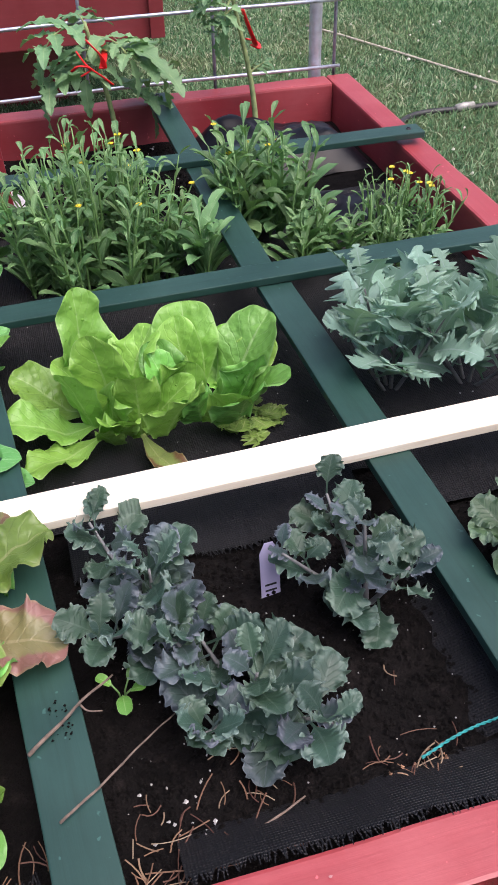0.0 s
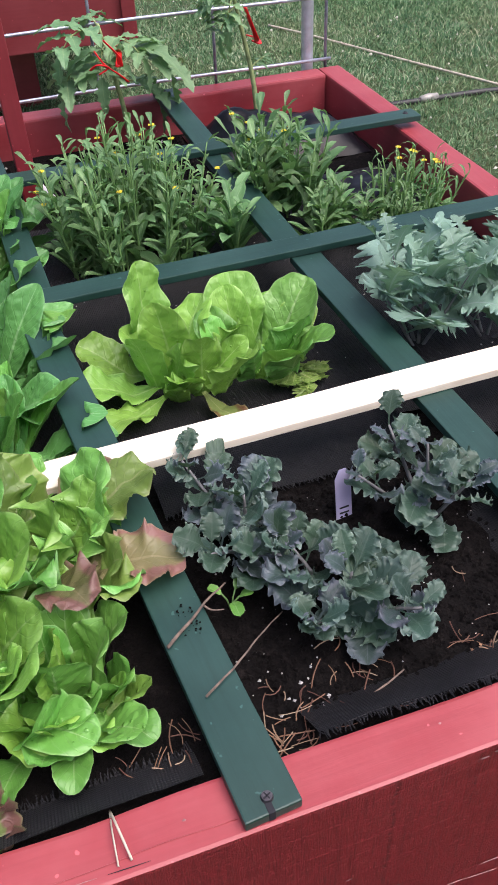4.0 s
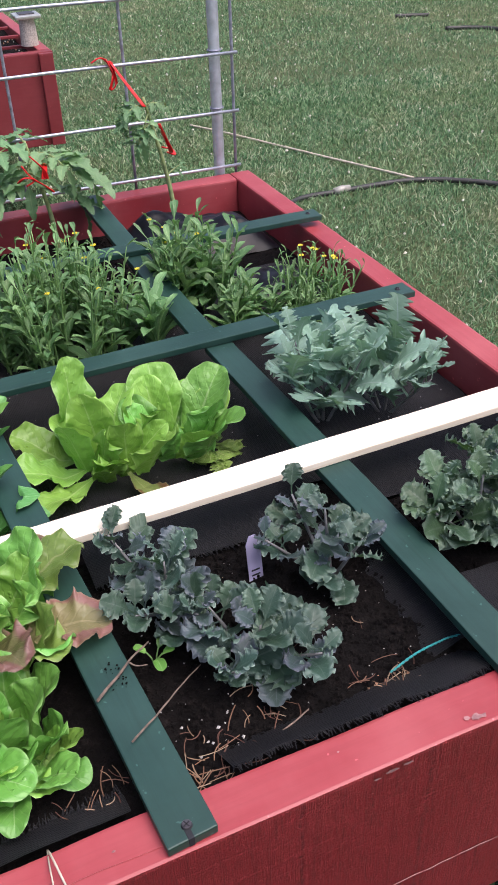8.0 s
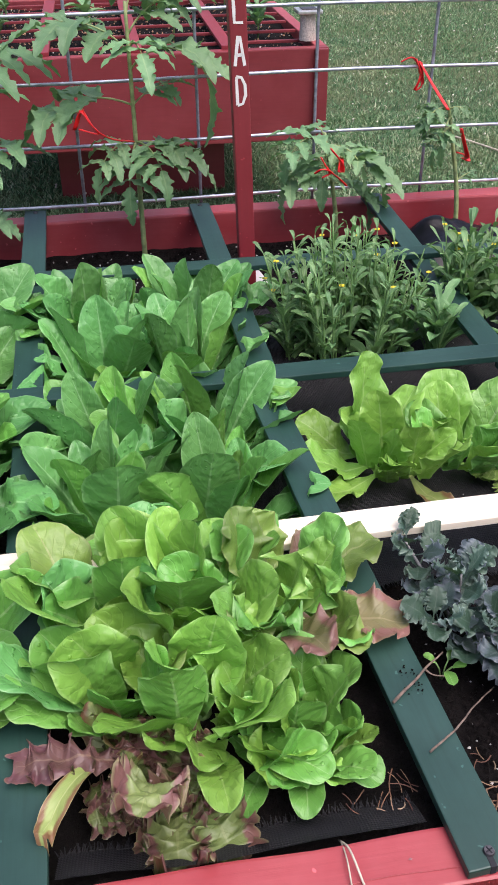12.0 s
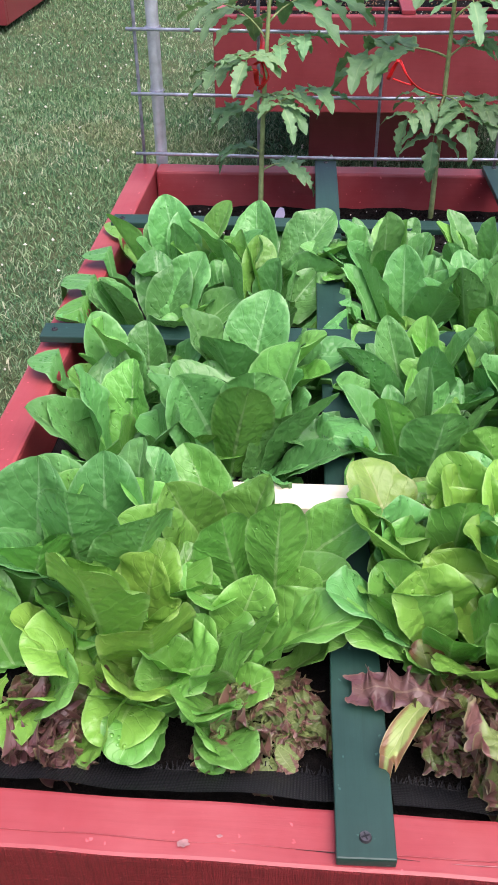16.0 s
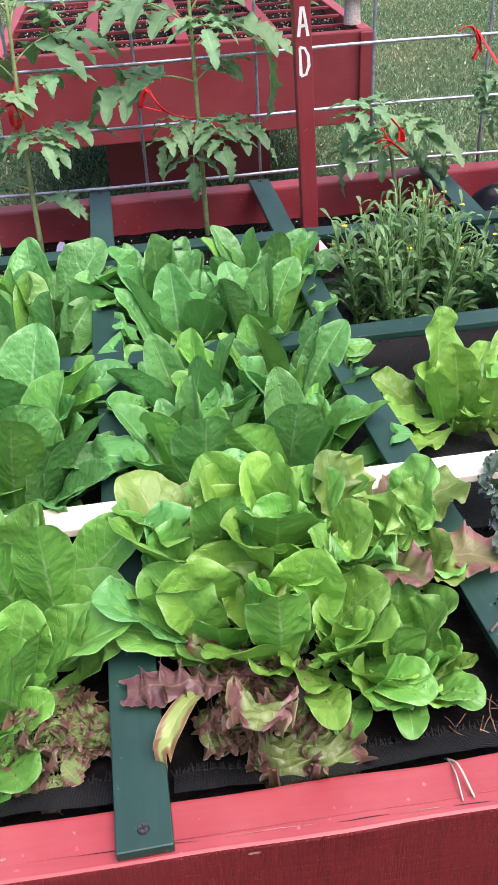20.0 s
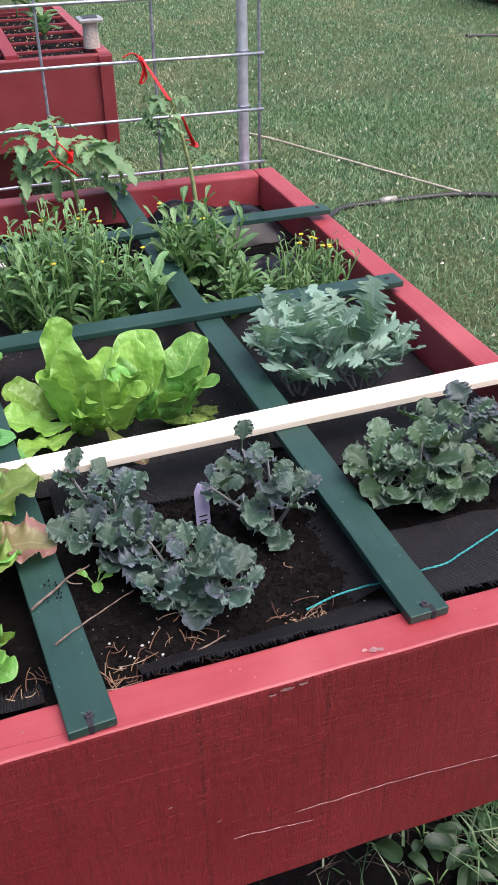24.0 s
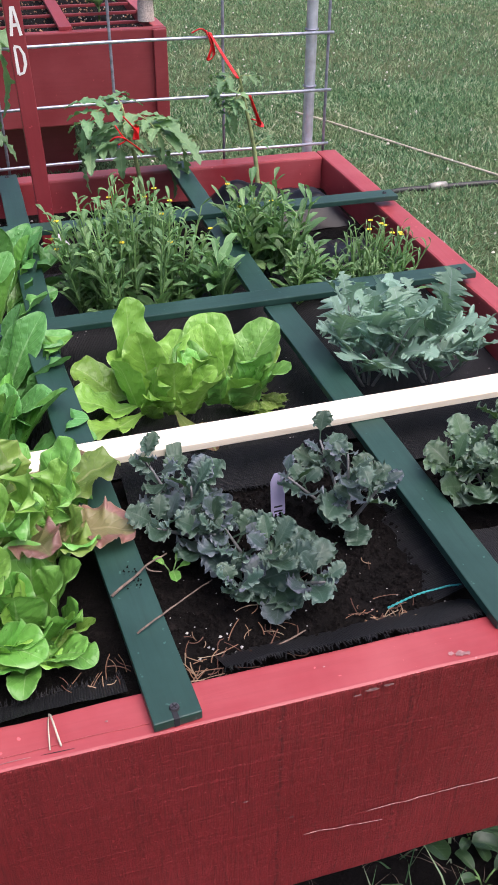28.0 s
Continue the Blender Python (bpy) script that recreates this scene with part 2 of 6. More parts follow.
def leaf_mat(name, base, deep, rib, edge=None, edge_at=0.75, gloss=0.36, through_it=0.24, hue=0.02, veins=9.0, blister=0.0, dew=0.0, frill=None):
    """A living leaf: pale midrib, side veins, mottling, an edge tint for coloured kinds, and light coming through."""
    n = Nodes(name)
    uv = n.add("UVMap").outputs[0]
    sep = n.add("SeparateXYZ", i0=uv)
    u = n.math("ABSOLUTE", n.math("SUBTRACT", sep.outputs[0], 0.5))
    v = sep.outputs[1]
    obj = n.coords()
    mott = n.noise(obj, 28.0, 4.0, 0.6)
    blot = n.noise(obj, 110.0, 3.0, 0.6)
    c = n.mix(n.ramp(mott, [(0.3, (0, 0, 0)), (0.72, (1, 1, 1))]), deep, base)
    wob = n.math("MULTIPLY", n.noise(obj, 40.0, 3.0), 0.16)
    stripe = n.math("SINE", n.math("MULTIPLY", n.math("ADD", n.math("SUBTRACT", v, n.math("MULTIPLY", u, 0.55)), wob), veins * 6.283))
    vein = n.ramp(stripe, [(0.86, (0, 0, 0)), (1.0, (1, 1, 1))])
    c = n.mix(n.math("MULTIPLY", vein, 0.12), c, rib)
    if edge:
        e = n.math("ADD", n.math("MULTIPLY", u, 1.1), n.math("MULTIPLY", v, 0.55))
        e = n.math("ADD", e, n.math("MULTIPLY", n.noise(obj, 45.0, 5.0, 0.65), 0.5))
        c = n.mix(n.ramp(e, [(edge_at, (0, 0, 0)), (edge_at + 0.5, (1, 1, 1))]), c, edge)
    rim = n.ramp(u, [(0.455, (0, 0, 0)), (0.49, (1, 1, 1))])
    c = n.mix(n.math("MULTIPLY", rim, 0.45), c, frill or rib)
    width = n.math("SUBTRACT", 0.060, n.math("MULTIPLY", v, 0.054))
    m = n.math("LESS_THAN", u, width)
    soft = n.math("MULTIPLY", n.math("SUBTRACT", 1.0, n.math("DIVIDE", u, width)), 1.6)
    c = n.mix(n.math("MULTIPLY", m, n.math("MINIMUM", soft, 0.6)), c, rib)
    hsv = n.add("HueSaturation", Color=c)
    r = n.rand()
    n.put(hsv.inputs["Hue"], n.math("ADD", 0.5 - hue / 2, n.math("MULTIPLY", r, hue)))
    n.put(hsv.inputs["Value"], n.math("ADD", 0.74, n.math("MULTIPLY", n.math("FRACT", n.math("MULTIPLY", r, 7.31)), 0.5)))
    c = hsv.outputs[0]
    h = n.math("ADD", n.math("MULTIPLY", vein, -0.12), n.math("MULTIPLY", blot, 0.5))
    if blister:
        vor = n.add("TexVoronoi", {"feature": "SMOOTH_F1"}, Scale=130.0, Smoothness=0.6, Vector=obj).outputs[0]
        h = n.math("ADD", h, n.math("ADD", n.math("MULTIPLY", n.noise(obj, 55.0, 2.0), blister), n.math("MULTIPLY", vor, -blister * 0.9)))
    gl = n.math("ADD", gloss - 0.08, n.math("MULTIPLY", mott, 0.16))
    if dew:
        drop = n.add("TexVoronoi", Scale=210.0, Vector=obj)
        pick = n.math("LESS_THAN", n.add("SeparateColor", Color=drop.outputs["Color"]).outputs[0], n.math("MULTIPLY", n.ramp(n.noise(obj, 16.0, 2.0), [(0.45, (0, 0, 0)), (0.7, (1, 1, 1))]), dew))
        dome = n.math("MULTIPLY", n.ramp(drop.outputs["Distance"], [(0.0, (1, 1, 1)), (0.30, (0.8, 0.8, 0.8)), (0.38, (0, 0, 0))]), pick)
        h = n.math("ADD", h, n.math("MULTIPLY", dome, 1.3))
        gl = n.math("MULTIPLY", gl, n.math("SUBTRACT", 1.0, n.math("MULTIPLY", dome, 0.8)))
    nrm = n.bump(h, 0.6, 0.003)
    n.done(c, gl, nrm, spec=0.5)
    tr = n.add("BsdfTranslucent", Color=n.mix(0.35, c, (0.28, 0.66, 0.08)), Normal=nrm)
    ms = n.add("MixShader", i0=through_it, i1=n.bsdf.outputs[0], i2=tr.outputs[0])
    n.t.links.new(ms.outputs[0], n.out.inputs[0])
    return n.mat


ROMAINE = leaf_mat("romaine_leaf", (0.130, 0.360, 0.102), (0.098, 0.295, 0.076), (0.30, 0.53, 0.25), blister=0.8, dew=0.55, through_it=0.11)
BUTTER = leaf_mat("light_lettuce_leaf", (0.235, 0.465, 0.080), (0.185, 0.400, 0.062), (0.38, 0.58, 0.20), blister=0.8, through_it=0.20, dew=0.15)
GREENLET = leaf_mat("green_lettuce_leaf", (0.165, 0.415, 0.080), (0.128, 0.350, 0.060), (0.34, 0.54, 0.22), blister=0.8, dew=0.25, through_it=0.12)
REDLEAF = leaf_mat("red_tinged_lettuce_leaf", (0.230, 0.380, 0.085), (0.140, 0.240, 0.050), (0.36, 0.40, 0.18), (0.165, 0.100, 0.062), 1.0, blister=0.6)
FRILL = leaf_mat("red_frilled_lettuce_leaf", (0.195, 0.265, 0.085), (0.110, 0.145, 0.048), (0.28, 0.33, 0.14), (0.175, 0.082, 0.070), 0.95, blister=0.5)
PURPLE = leaf_mat("purple_frilled_lettuce_leaf", (0.170, 0.092, 0.075), (0.105, 0.050, 0.050), (0.26, 0.19, 0.12), (0.135, 0.055, 0.060), 0.9)
BRONZE = leaf_mat("bronze_lettuce_leaf", (0.25, 0.21, 0.10), (0.17, 0.17, 0.065), (0.34, 0.30, 0.16), (0.25, 0.125, 0.10), 0.92, blister=0.5)
FADING = leaf_mat("fading_lettuce_leaf", (0.30, 0.38, 0.12), (0.22, 0.30, 0.08), (0.42, 0.46, 0.20), (0.20, 0.10, 0.05), 0.86)
KALE = leaf_mat("curly_kale_leaf", (0.044, 0.094, 0.062), (0.026, 0.062, 0.042), (0.090, 0.140, 0.105), (0.085, 0.140, 0.108), 0.90, 0.5, 0.12, 0.06, blister=0.4, frill=(0.25, 0.33, 0.29))
KALE_P = leaf_mat("purple_kale_leaf", (0.052, 0.086, 0.080), (0.030, 0.056, 0.052), (0.095, 0.115, 0.125), (0.086, 0.108, 0.126), 0.86, 0.5, 0.10, 0.06, blister=0.4, frill=(0.20, 0.22, 0.27))
KALE_G = leaf_mat("green_kale_leaf", (0.062, 0.128, 0.062), (0.036, 0.084, 0.040), (0.11, 0.17, 0.11), (0.10, 0.165, 0.11), 0.90, 0.5, 0.14, 0.06, blister=0.4, frill=(0.24, 0.33, 0.25))
RUSSIAN = leaf_mat("lobed_kale_leaf", (0.225, 0.365, 0.280), (0.160, 0.280, 0.205), (0.32, 0.42, 0.40), None, 0.8, 0.55, 0.18, 0.03)
ARUGULA = leaf_mat("arugula_leaf", (0.175, 0.335, 0.135), (0.110, 0.235, 0.088), (0.38, 0.52, 0.28), None, 0.8, 0.5, 0.22, 0.04)
TOMATO = leaf_mat("tomato_leaf", (0.185, 0.335, 0.160), (0.120, 0.245, 0.110), (0.26, 0.38, 0.18), None, 0.8, 0.5, 0.2, 0.03)
STEM_G = plain("green_stem", (0.165, 0.30, 0.10), 0.5, 0.0, 0.25, 60)
STEM_T = plain("tomato_stem", (0.27, 0.34, 0.14), 0.6, 0.0, 0.4, 60)
STEM_P = plain("kale_stem", (0.17, 0.17, 0.17), 0.6, 0.0, 0.4, 60)


def ground_mat():
    n = Nodes("lawn_thatch")
    a = n.noise(n.coords(), 2.6, 5.0, 0.65)
    b = n.noise(n.coords(), 70.0, 6.0, 0.75)
    c = n.ramp(b, [(0.3, (0.020, 0.044, 0.018)), (0.52, (0.070, 0.115, 0.050)), (0.78, (0.22, 0.25, 0.14))])
    c = n.mix(n.ramp(a, [(0.35, (0, 0, 0)), (0.7, (1, 1, 1))]), c, n.mix(0.5, c, (0.17, 0.165, 0.085)))
    return n.done(c, 0.95, n.bump(b, 0.9, 0.02), spec=0.2)


def grass_mat():
    """Blades from dark green to straw, in lush and dry patches."""
    n = Nodes("grass_blade")
    g = n.add("NewGeometry").outputs["Random Per Island"]
    patch = n.noise(n.coords(), 2.6, 5.0, 0.65)
    c = n.ramp(g, [(0.0, (0.045, 0.125, 0.060)), (0.40, (0.115, 0.255, 0.115)), (0.74, (0.250, 0.400, 0.205)), (0.94, (0.46, 0.53, 0.35)), (1.0, (0.58, 0.56, 0.42))])
    dry = n.ramp(g, [(0.0, (0.13, 0.185, 0.085)), (0.5, (0.245, 0.315, 0.150)), (0.85, (0.44, 0.46, 0.28)), (1.0, (0.56, 0.50, 0.36))])
    c = n.mix(n.ramp(patch, [(0.46, (0, 0, 0)), (0.62, (1, 1, 1))]), c, dry)
    lush = n.noise(n.coords(), 1.3, 6.0, 0.7)
    c = n.mix(n.math("MULTIPLY", n.ramp(lush, [(0.48, (0, 0, 0)), (0.57, (1, 1, 1))]), 0.9), c, n.ramp(g, [(0.0, (0.040, 0.118, 0.048)), (0.6, (0.122, 0.262, 0.112)), (1.0, (0.34, 0.49, 0.26))]))
    n.done(c, 0.6, None, spec=0.3)
    tr = n.add("BsdfTranslucent", Color=c)
    ms = n.add("MixShader", i0=0.25, i1=n.bsdf.outputs[0], i2=tr.outputs[0])
    n.t.links.new(ms.outputs[0], n.out.inputs[0])
    return n.mat


LAWN, GRASS = ground_mat(), grass_mat()
WEED = leaf_mat("weed_leaf", (0.045, 0.098, 0.040), (0.026, 0.060, 0.024), (0.10, 0.17, 0.07), through_it=0.10)


# ---- mesh helpers ----
def link_mesh(name, verts, faces, mat, parent=None, label="", uv=None, smooth=True):
    me = bpy.data.meshes.new(name)
    me.from_pydata([tuple(v) for v in verts], [], [tuple(f) for f in faces])
    if uv is not None:
        layer = me.uv_layers.new(name="UVMap")
        idx = np.empty(len(me.loops), dtype=np.int32)
        me.loops.foreach_get("vertex_index", idx)
        layer.data.foreach_set("uv", np.asarray(uv, dtype=np.float32)[idx].ravel())
    if smooth:
        me.polygons.foreach_set("use_smooth", [True] * len(me.polygons))
    me.materials.append(mat)
    ob = new(name, me)
    if parent is not None:
        ob.parent = parent
    if label:
        ob["label"] = label
    return ob


def part(name, bm, mat, parent, label="", smooth=False):
    """Links a bmesh as one mesh object under a thing or a part."""
    me = bpy.data.meshes.new(name)
    bm.to_mesh(me)
    bm.free()
    if smooth:
        me.polygons.foreach_set("use_smooth", [True] * len(me.polygons))
    me.materials.append(mat)
    ob = new(name, me)
    if parent is not None:
        ob.parent = parent
    if label:
        ob["label"] = label
    return ob


def slab(x0, y0, z0, x1, y1, z1, bevel=0.002, cuts=0, wobble=0.0, seed=0):
    """A board between two corners with rounded edges, and a slightly uneven surface where wobble is given."""
    bm = bmesh.new()
    bmesh.ops.create_cube(bm, size=1.0)
    bmesh.ops.scale(bm, vec=(x1 - x0, y1 - y0, z1 - z0), verts=bm.verts)
    bmesh.ops.translate(bm, vec=((x0 + x1) / 2, (y0 + y1) / 2, (z0 + z1) / 2), verts=bm.verts)
    if cuts:
        axis = max(range(3), key=lambda i: (x1 - x0, y1 - y0, z1 - z0)[i])
        long = [e for e in bm.edges if abs((e.verts[0].co - e.verts[1].co)[axis]) > 1e-6]
        bmesh.ops.subdivide_edges(bm, edges=long, cuts=cuts)
    if bevel:
        sharp = [e for e in bm.edges if len(e.link_faces) == 2 and e.calc_face_angle(0) > 0.5]
        bmesh.ops.bevel(bm, geom=sharp, offset=bevel, segments=2, profile=0.6, affect="EDGES")
    if wobble:
        for v in bm.verts:
            v.co += Vector(noise.noise_vector(v.co * 14 + Vector((seed * 3.1, 0, 0)))) * wobble
    return bm


def turned(bm, m):
    bmesh.ops.transform(bm, matrix=m, verts=bm.verts)
    return bm


def tube_data(points, radii, sides=7, flat=1.0):
    """Vertices and faces of a tube along points."""
    pts = [Vector(p) for p in points]
    n = len(pts)
    radii = radii if hasattr(radii, "__len__") else [radii] * n
    verts, faces = [], []
    up = Vector((0.13, 0.21, 1)).normalized()
    for i, p in enumerate(pts):
        d = (pts[min(i + 1, n - 1)] - pts[max(i - 1, 0)]).normalized()
        a = d.cross(up)
        a = a.normalized() if a.length > 1e-4 else Vector((1, 0, 0))
        b = a.cross(d).normalized()
        for k in range(sides):
            w = 2 * math.pi * k / sides
            verts.append(p + float(radii[i]) * (math.cos(w) * a + flat * math.sin(w) * b))
    for i in range(n - 1):
        for k in range(sides):
            k2 = (k + 1) % sides
            faces.append((i * sides + k, i * sides + k2, (i + 1) * sides + k2, (i + 1) * sides + k))
    faces.append(tuple(range(sides))[::-1])
    faces.append(tuple((n - 1) * sides + k for k in range(sides)))
    return verts, faces


def tube(name, points, radii, mat, parent=None, label="", sides=7, flat=1.0):
    v, f = tube_data(points, radii, sides, flat)
    return link_mesh(name, v, f, mat, parent, label)


def smooth_path(points, steps=6):
    """A smooth line through points."""
    p = [Vector(q) for q in points]
    p = [p[0] * 2 - p[1]] + p + [p[-1] * 2 - p[-2]]
    out = []
    for i in range(1, len(p) - 2):
        for s in range(steps):
            t = s / steps
            a, b, c, d = p[i - 1], p[i], p[i + 1], p[i + 2]
            out.append(0.5 * (2 * b + (c - a) * t + (2 * a - 5 * b + 4 * c - d) * t * t + (3 * b - a - 3 * c + d) * t ** 3))
    out.append(p[-2])
    return out


def thing(name, place, label, category, group="", kind=""):
    ob = new(name)
    ob.location = place
    ob.empty_display_size = 0.02
    return tagged(ob, label, category, group, kind)


def disc_head(radius, height, at, mat, parent, name="screw_head", label=""):
    bm = bmesh.new()
    bmesh.ops.create_cone(bm, cap_ends=True, segments=14, radius1=radius, radius2=radius * 0.8, depth=height)
    bmesh.ops.translate(bm, vec=at, verts=bm.verts)
    return part(name, bm, mat, parent, label)


# ---- leaves ----
PROFILES = {
    "kale": ([0, 0.38, 0.46, 0.60, 0.82, 1], [0.05, 0.06, 0.66, 0.94, 1.0, 0.96]),
    "russian": ([0, 0.26, 0.36, 0.60, 0.80, 1], [0.05, 0.07, 0.55, 1.0, 0.95, 0.80]),
    "arugula": ([0, 0.2, 0.5, 0.72, 0.9, 1], [0.14, 0.26, 0.80, 1.0, 0.85, 0.6]),
    "leaflet": ([0, 0.06, 0.3, 0.6, 0.85, 1], [0.08, 0.60, 1.0, 0.75, 0.38, 0.1]),
    "round": ([0, 0.1, 0.4, 0.7, 0.9, 1], [0.1, 0.6, 1.0, 1.0, 0.95, 0.9]),
}


# full leaves: where the blade swells, how blunt it ends, and how wide the stalk is
BLADES = {"romaine": (1.15, 0.66, 0.15), "butter": (1.05, 0.52, 0.20), "frill": (0.80, 0.36, 0.22)}


def half_width(prof, v, tip):
    """The outline of a leaf, smoothed, with a rounded tip."""
    if prof in BLADES:
        a, b, stalk = BLADES[prof]
        peak = a / (a + b)
        blade = v ** a * (1 - v) ** b / (peak ** a * (1 - peak) ** b)
        return np.maximum(blade, stalk * (1 - v) ** 0.5) + 0.002
    x, y = PROFILES[prof]
    w = sum(np.interp(np.clip(v + d, 0, 1), x, y) for d in (-0.05, -0.025, 0, 0.025, 0.05)) / 5
    q = np.clip((v - (1 - tip)) / tip, 0, 1)
    return w * np.sqrt(np.maximum(0.0, 1 - q ** 2.2)) + 0.004 * (1 - v)


def leaf_data(rng, L, W, prof, e0, e1, nv=15, nu=9, fold=0.15, cup=0.3, ruffle=0.0, waves=4.0, teeth=0.0, n_teeth=10, twist=0.0, blister=0.0, bend=0.0, curl=0.0, tip=0.28, lobed=False, stem=0.0, fine=0.0, rim=0.0, pucker=0.0, ribs=6, hem=2.2):
    """One leaf that grows from the origin towards +y: its rib climbs at e0 degrees and ends at e1. fold and cup lift the sides,
    ruffle waves the margin, teeth cut it, curl rolls the tip back."""
    s0 = np.linspace(0, 1, nv)
    v = 0.75 * s0 + 0.25 * np.sin(s0 * np.pi / 2) if prof not in BLADES else 1 - (1 - s0) ** 1.45
    if stem:
        v = np.concatenate([np.linspace(0, stem, 5)[:-1], np.linspace(stem, 1, nv - 4)])
    el = np.radians(e0 + (e1 - e0) * v ** 1.3 - curl * np.clip((v - 0.6) / 0.4, 0, 1) ** 2)
    ds = np.diff(v) * L
    r = np.concatenate([[0], np.cumsum(np.cos(el[:-1]) * ds)])
    z = np.concatenate([[0], np.cumsum(np.sin(el[:-1]) * ds)])
    side = np.concatenate([[0], np.cumsum(np.sin(np.radians(bend) * v[:-1]) * ds)])
    w = W / 2 * half_width(prof, v, tip)
    blade = np.clip((w / W - 0.12) / 0.2, 0, 1)
    u = np.linspace(-1, 1, nu)
    u = np.sign(u) * np.abs(u) ** 0.85
    ph = rng.uniform(0, 6.28, 8)
    verts = np.zeros((nv, nu, 3))
    for s in (-1, 1):
        cols = np.where(u * s > 0)[0]
        k = 0 if s < 0 else 1
        tooth = np.sin(np.pi * n_teeth * v + ph[k])
        cut = 1 - teeth * (1 - np.abs(tooth) ** (0.5 if not lobed else 0.75)) * blade
        if fine:
            cut = cut * (1 - fine * (1 - np.abs(np.sin(np.pi * n_teeth * 3.2 * v + ph[k]))) * blade)
        wave = np.sin(2 * np.pi * waves * v + ph[2 + k]) + 0.5 * np.sin(2 * np.pi * waves * 1.9 * v + ph[4 + k]) + 0.25 * np.sin(2 * np.pi * waves * 3.1 * v + ph[6 + k])
        for c in cols:
            a = abs(u[c])
            edge = a ** hem
            x = u[c] * w * (1 - (1 - cut) * a ** (1.5 if not lobed else 1.0))
            lift = fold * np.abs(x) + cup * x ** 2 / max(W, 1e-6) * 2 + ruffle * W * edge * wave * blade + pucker * W * np.abs(np.sin(np.pi * ribs * (v - 0.22 * a) + ph[k])) * a * (1 - 0.6 * a ** 3) * blade - rim * W * a ** 7 * blade
            verts[:, c, 0], verts[:, c, 2] = x, lift
            verts[:, c, 1] = ruffle * W * edge * 0.6 * np.cos(2 * np.pi * waves * v + ph[2 + k]) * blade
    lump = np.zeros((nv, nu))
    xx, yy = u[None] * w[:, None], (v * L)[:, None]
    for k in range(7):
        lam, th = rng.uniform(0.008, 0.034), rng.uniform(0, 6.28)
        lump += (lam / 0.034) ** 0.6 * np.sin((xx * np.cos(th) + yy * np.sin(th)) * 6.283 / lam + ph[k])
    verts[:, :, 2] += blister * W * 0.5 * lump * blade[:, None]
    verts[:, nu // 2, 2] -= 0.015 * W
    tw = np.radians(twist) * v
    x = verts[:, :, 0] * np.cos(tw)[:, None] - verts[:, :, 2] * np.sin(tw)[:, None]
    n = verts[:, :, 0] * np.sin(tw)[:, None] + verts[:, :, 2] * np.cos(tw)[:, None]
    t = verts[:, :, 1]
    P = np.zeros_like(verts)
    P[:, :, 0] = x + side[:, None]
    P[:, :, 1] = r[:, None] - n * np.sin(el)[:, None] + t * np.cos(el)[:, None]
    P[:, :, 2] = z[:, None] + n * np.cos(el)[:, None] + t * np.sin(el)[:, None]
    uv = np.stack(np.broadcast_arrays((u[None] * 0.5 + 0.5), v[:, None]), -1).reshape(-1, 2)
    i = np.arange(nv - 1)[:, None] * nu + np.arange(nu - 1)[None]
    faces = np.stack([i, i + 1, i + nu + 1, i + nu], -1).reshape(-1, 4)
    return P.reshape(-1, 3), faces, uv


def placed(P, az, at, roll=0.0, size=1.0):
    """Turns a leaf about its stem to an azimuth (0 is +x, anticlockwise) and sets it at a place."""
    a = radians(az - 90)
    m = np.array([[math.cos(a), -math.sin(a), 0], [math.sin(a), math.cos(a), 0], [0, 0, 1]])
    if roll:
        b = radians(roll)
        P = P @ np.array([[math.cos(b), 0, math.sin(b)], [0, 1, 0], [-math.sin(b), 0, math.cos(b)]])
    return (P * size) @ m.T + np.array(at)


class Joined:
    """Collects many small leaves for one mesh."""

    def __init__(self):
        self.v, self.f, self.uv, self.n = [], [], [], 0

    def add(self, P, faces, uv):
        self.v.append(P), self.f.append(faces + self.n), self.uv.append(uv)
        self.n += len(P)

    def link(self, name, mat, parent, label=""):
        return link_mesh(name, np.concatenate(self.v), np.concatenate(self.f), mat, parent, label, np.concatenate(self.uv))


# soil surface: higher in the front squares
def soil_z(x, y):
    front = -0.030 - 0.03 * min(1, max(0, (y - 0.23) / 0.12))
    near = max(0.0, 1 - (y - 0.027) / 0.05) * 0.012
    return front + near + 0.004 * noise.noise((x * 9, y * 9, 0)) + 0.0025 * noise.noise((x * 31, y * 31, 2))


# ---- ground ----
g = bmesh.new()
for q in ((-60, -60), (60, -60), (60, 60), (-60, 60)):
    g.verts.new((*q, GROUND))
g.faces.new(g.verts)
ground = part("ground", g, LAWN, None)
tagged(ground, "short patchy lawn with thatch and bare spots", "lawn", kind="structure")


LAWN_ZONES = [(-2.4, 1.25, 4.2, 4.2, 260000), (-2.6, 4.2, 7.0, 8.4, 150000), (1.24, -0.3, 4.2, 1.25, 60000), (-1.6, 0.1, -0.03, 1.25, 30000)]


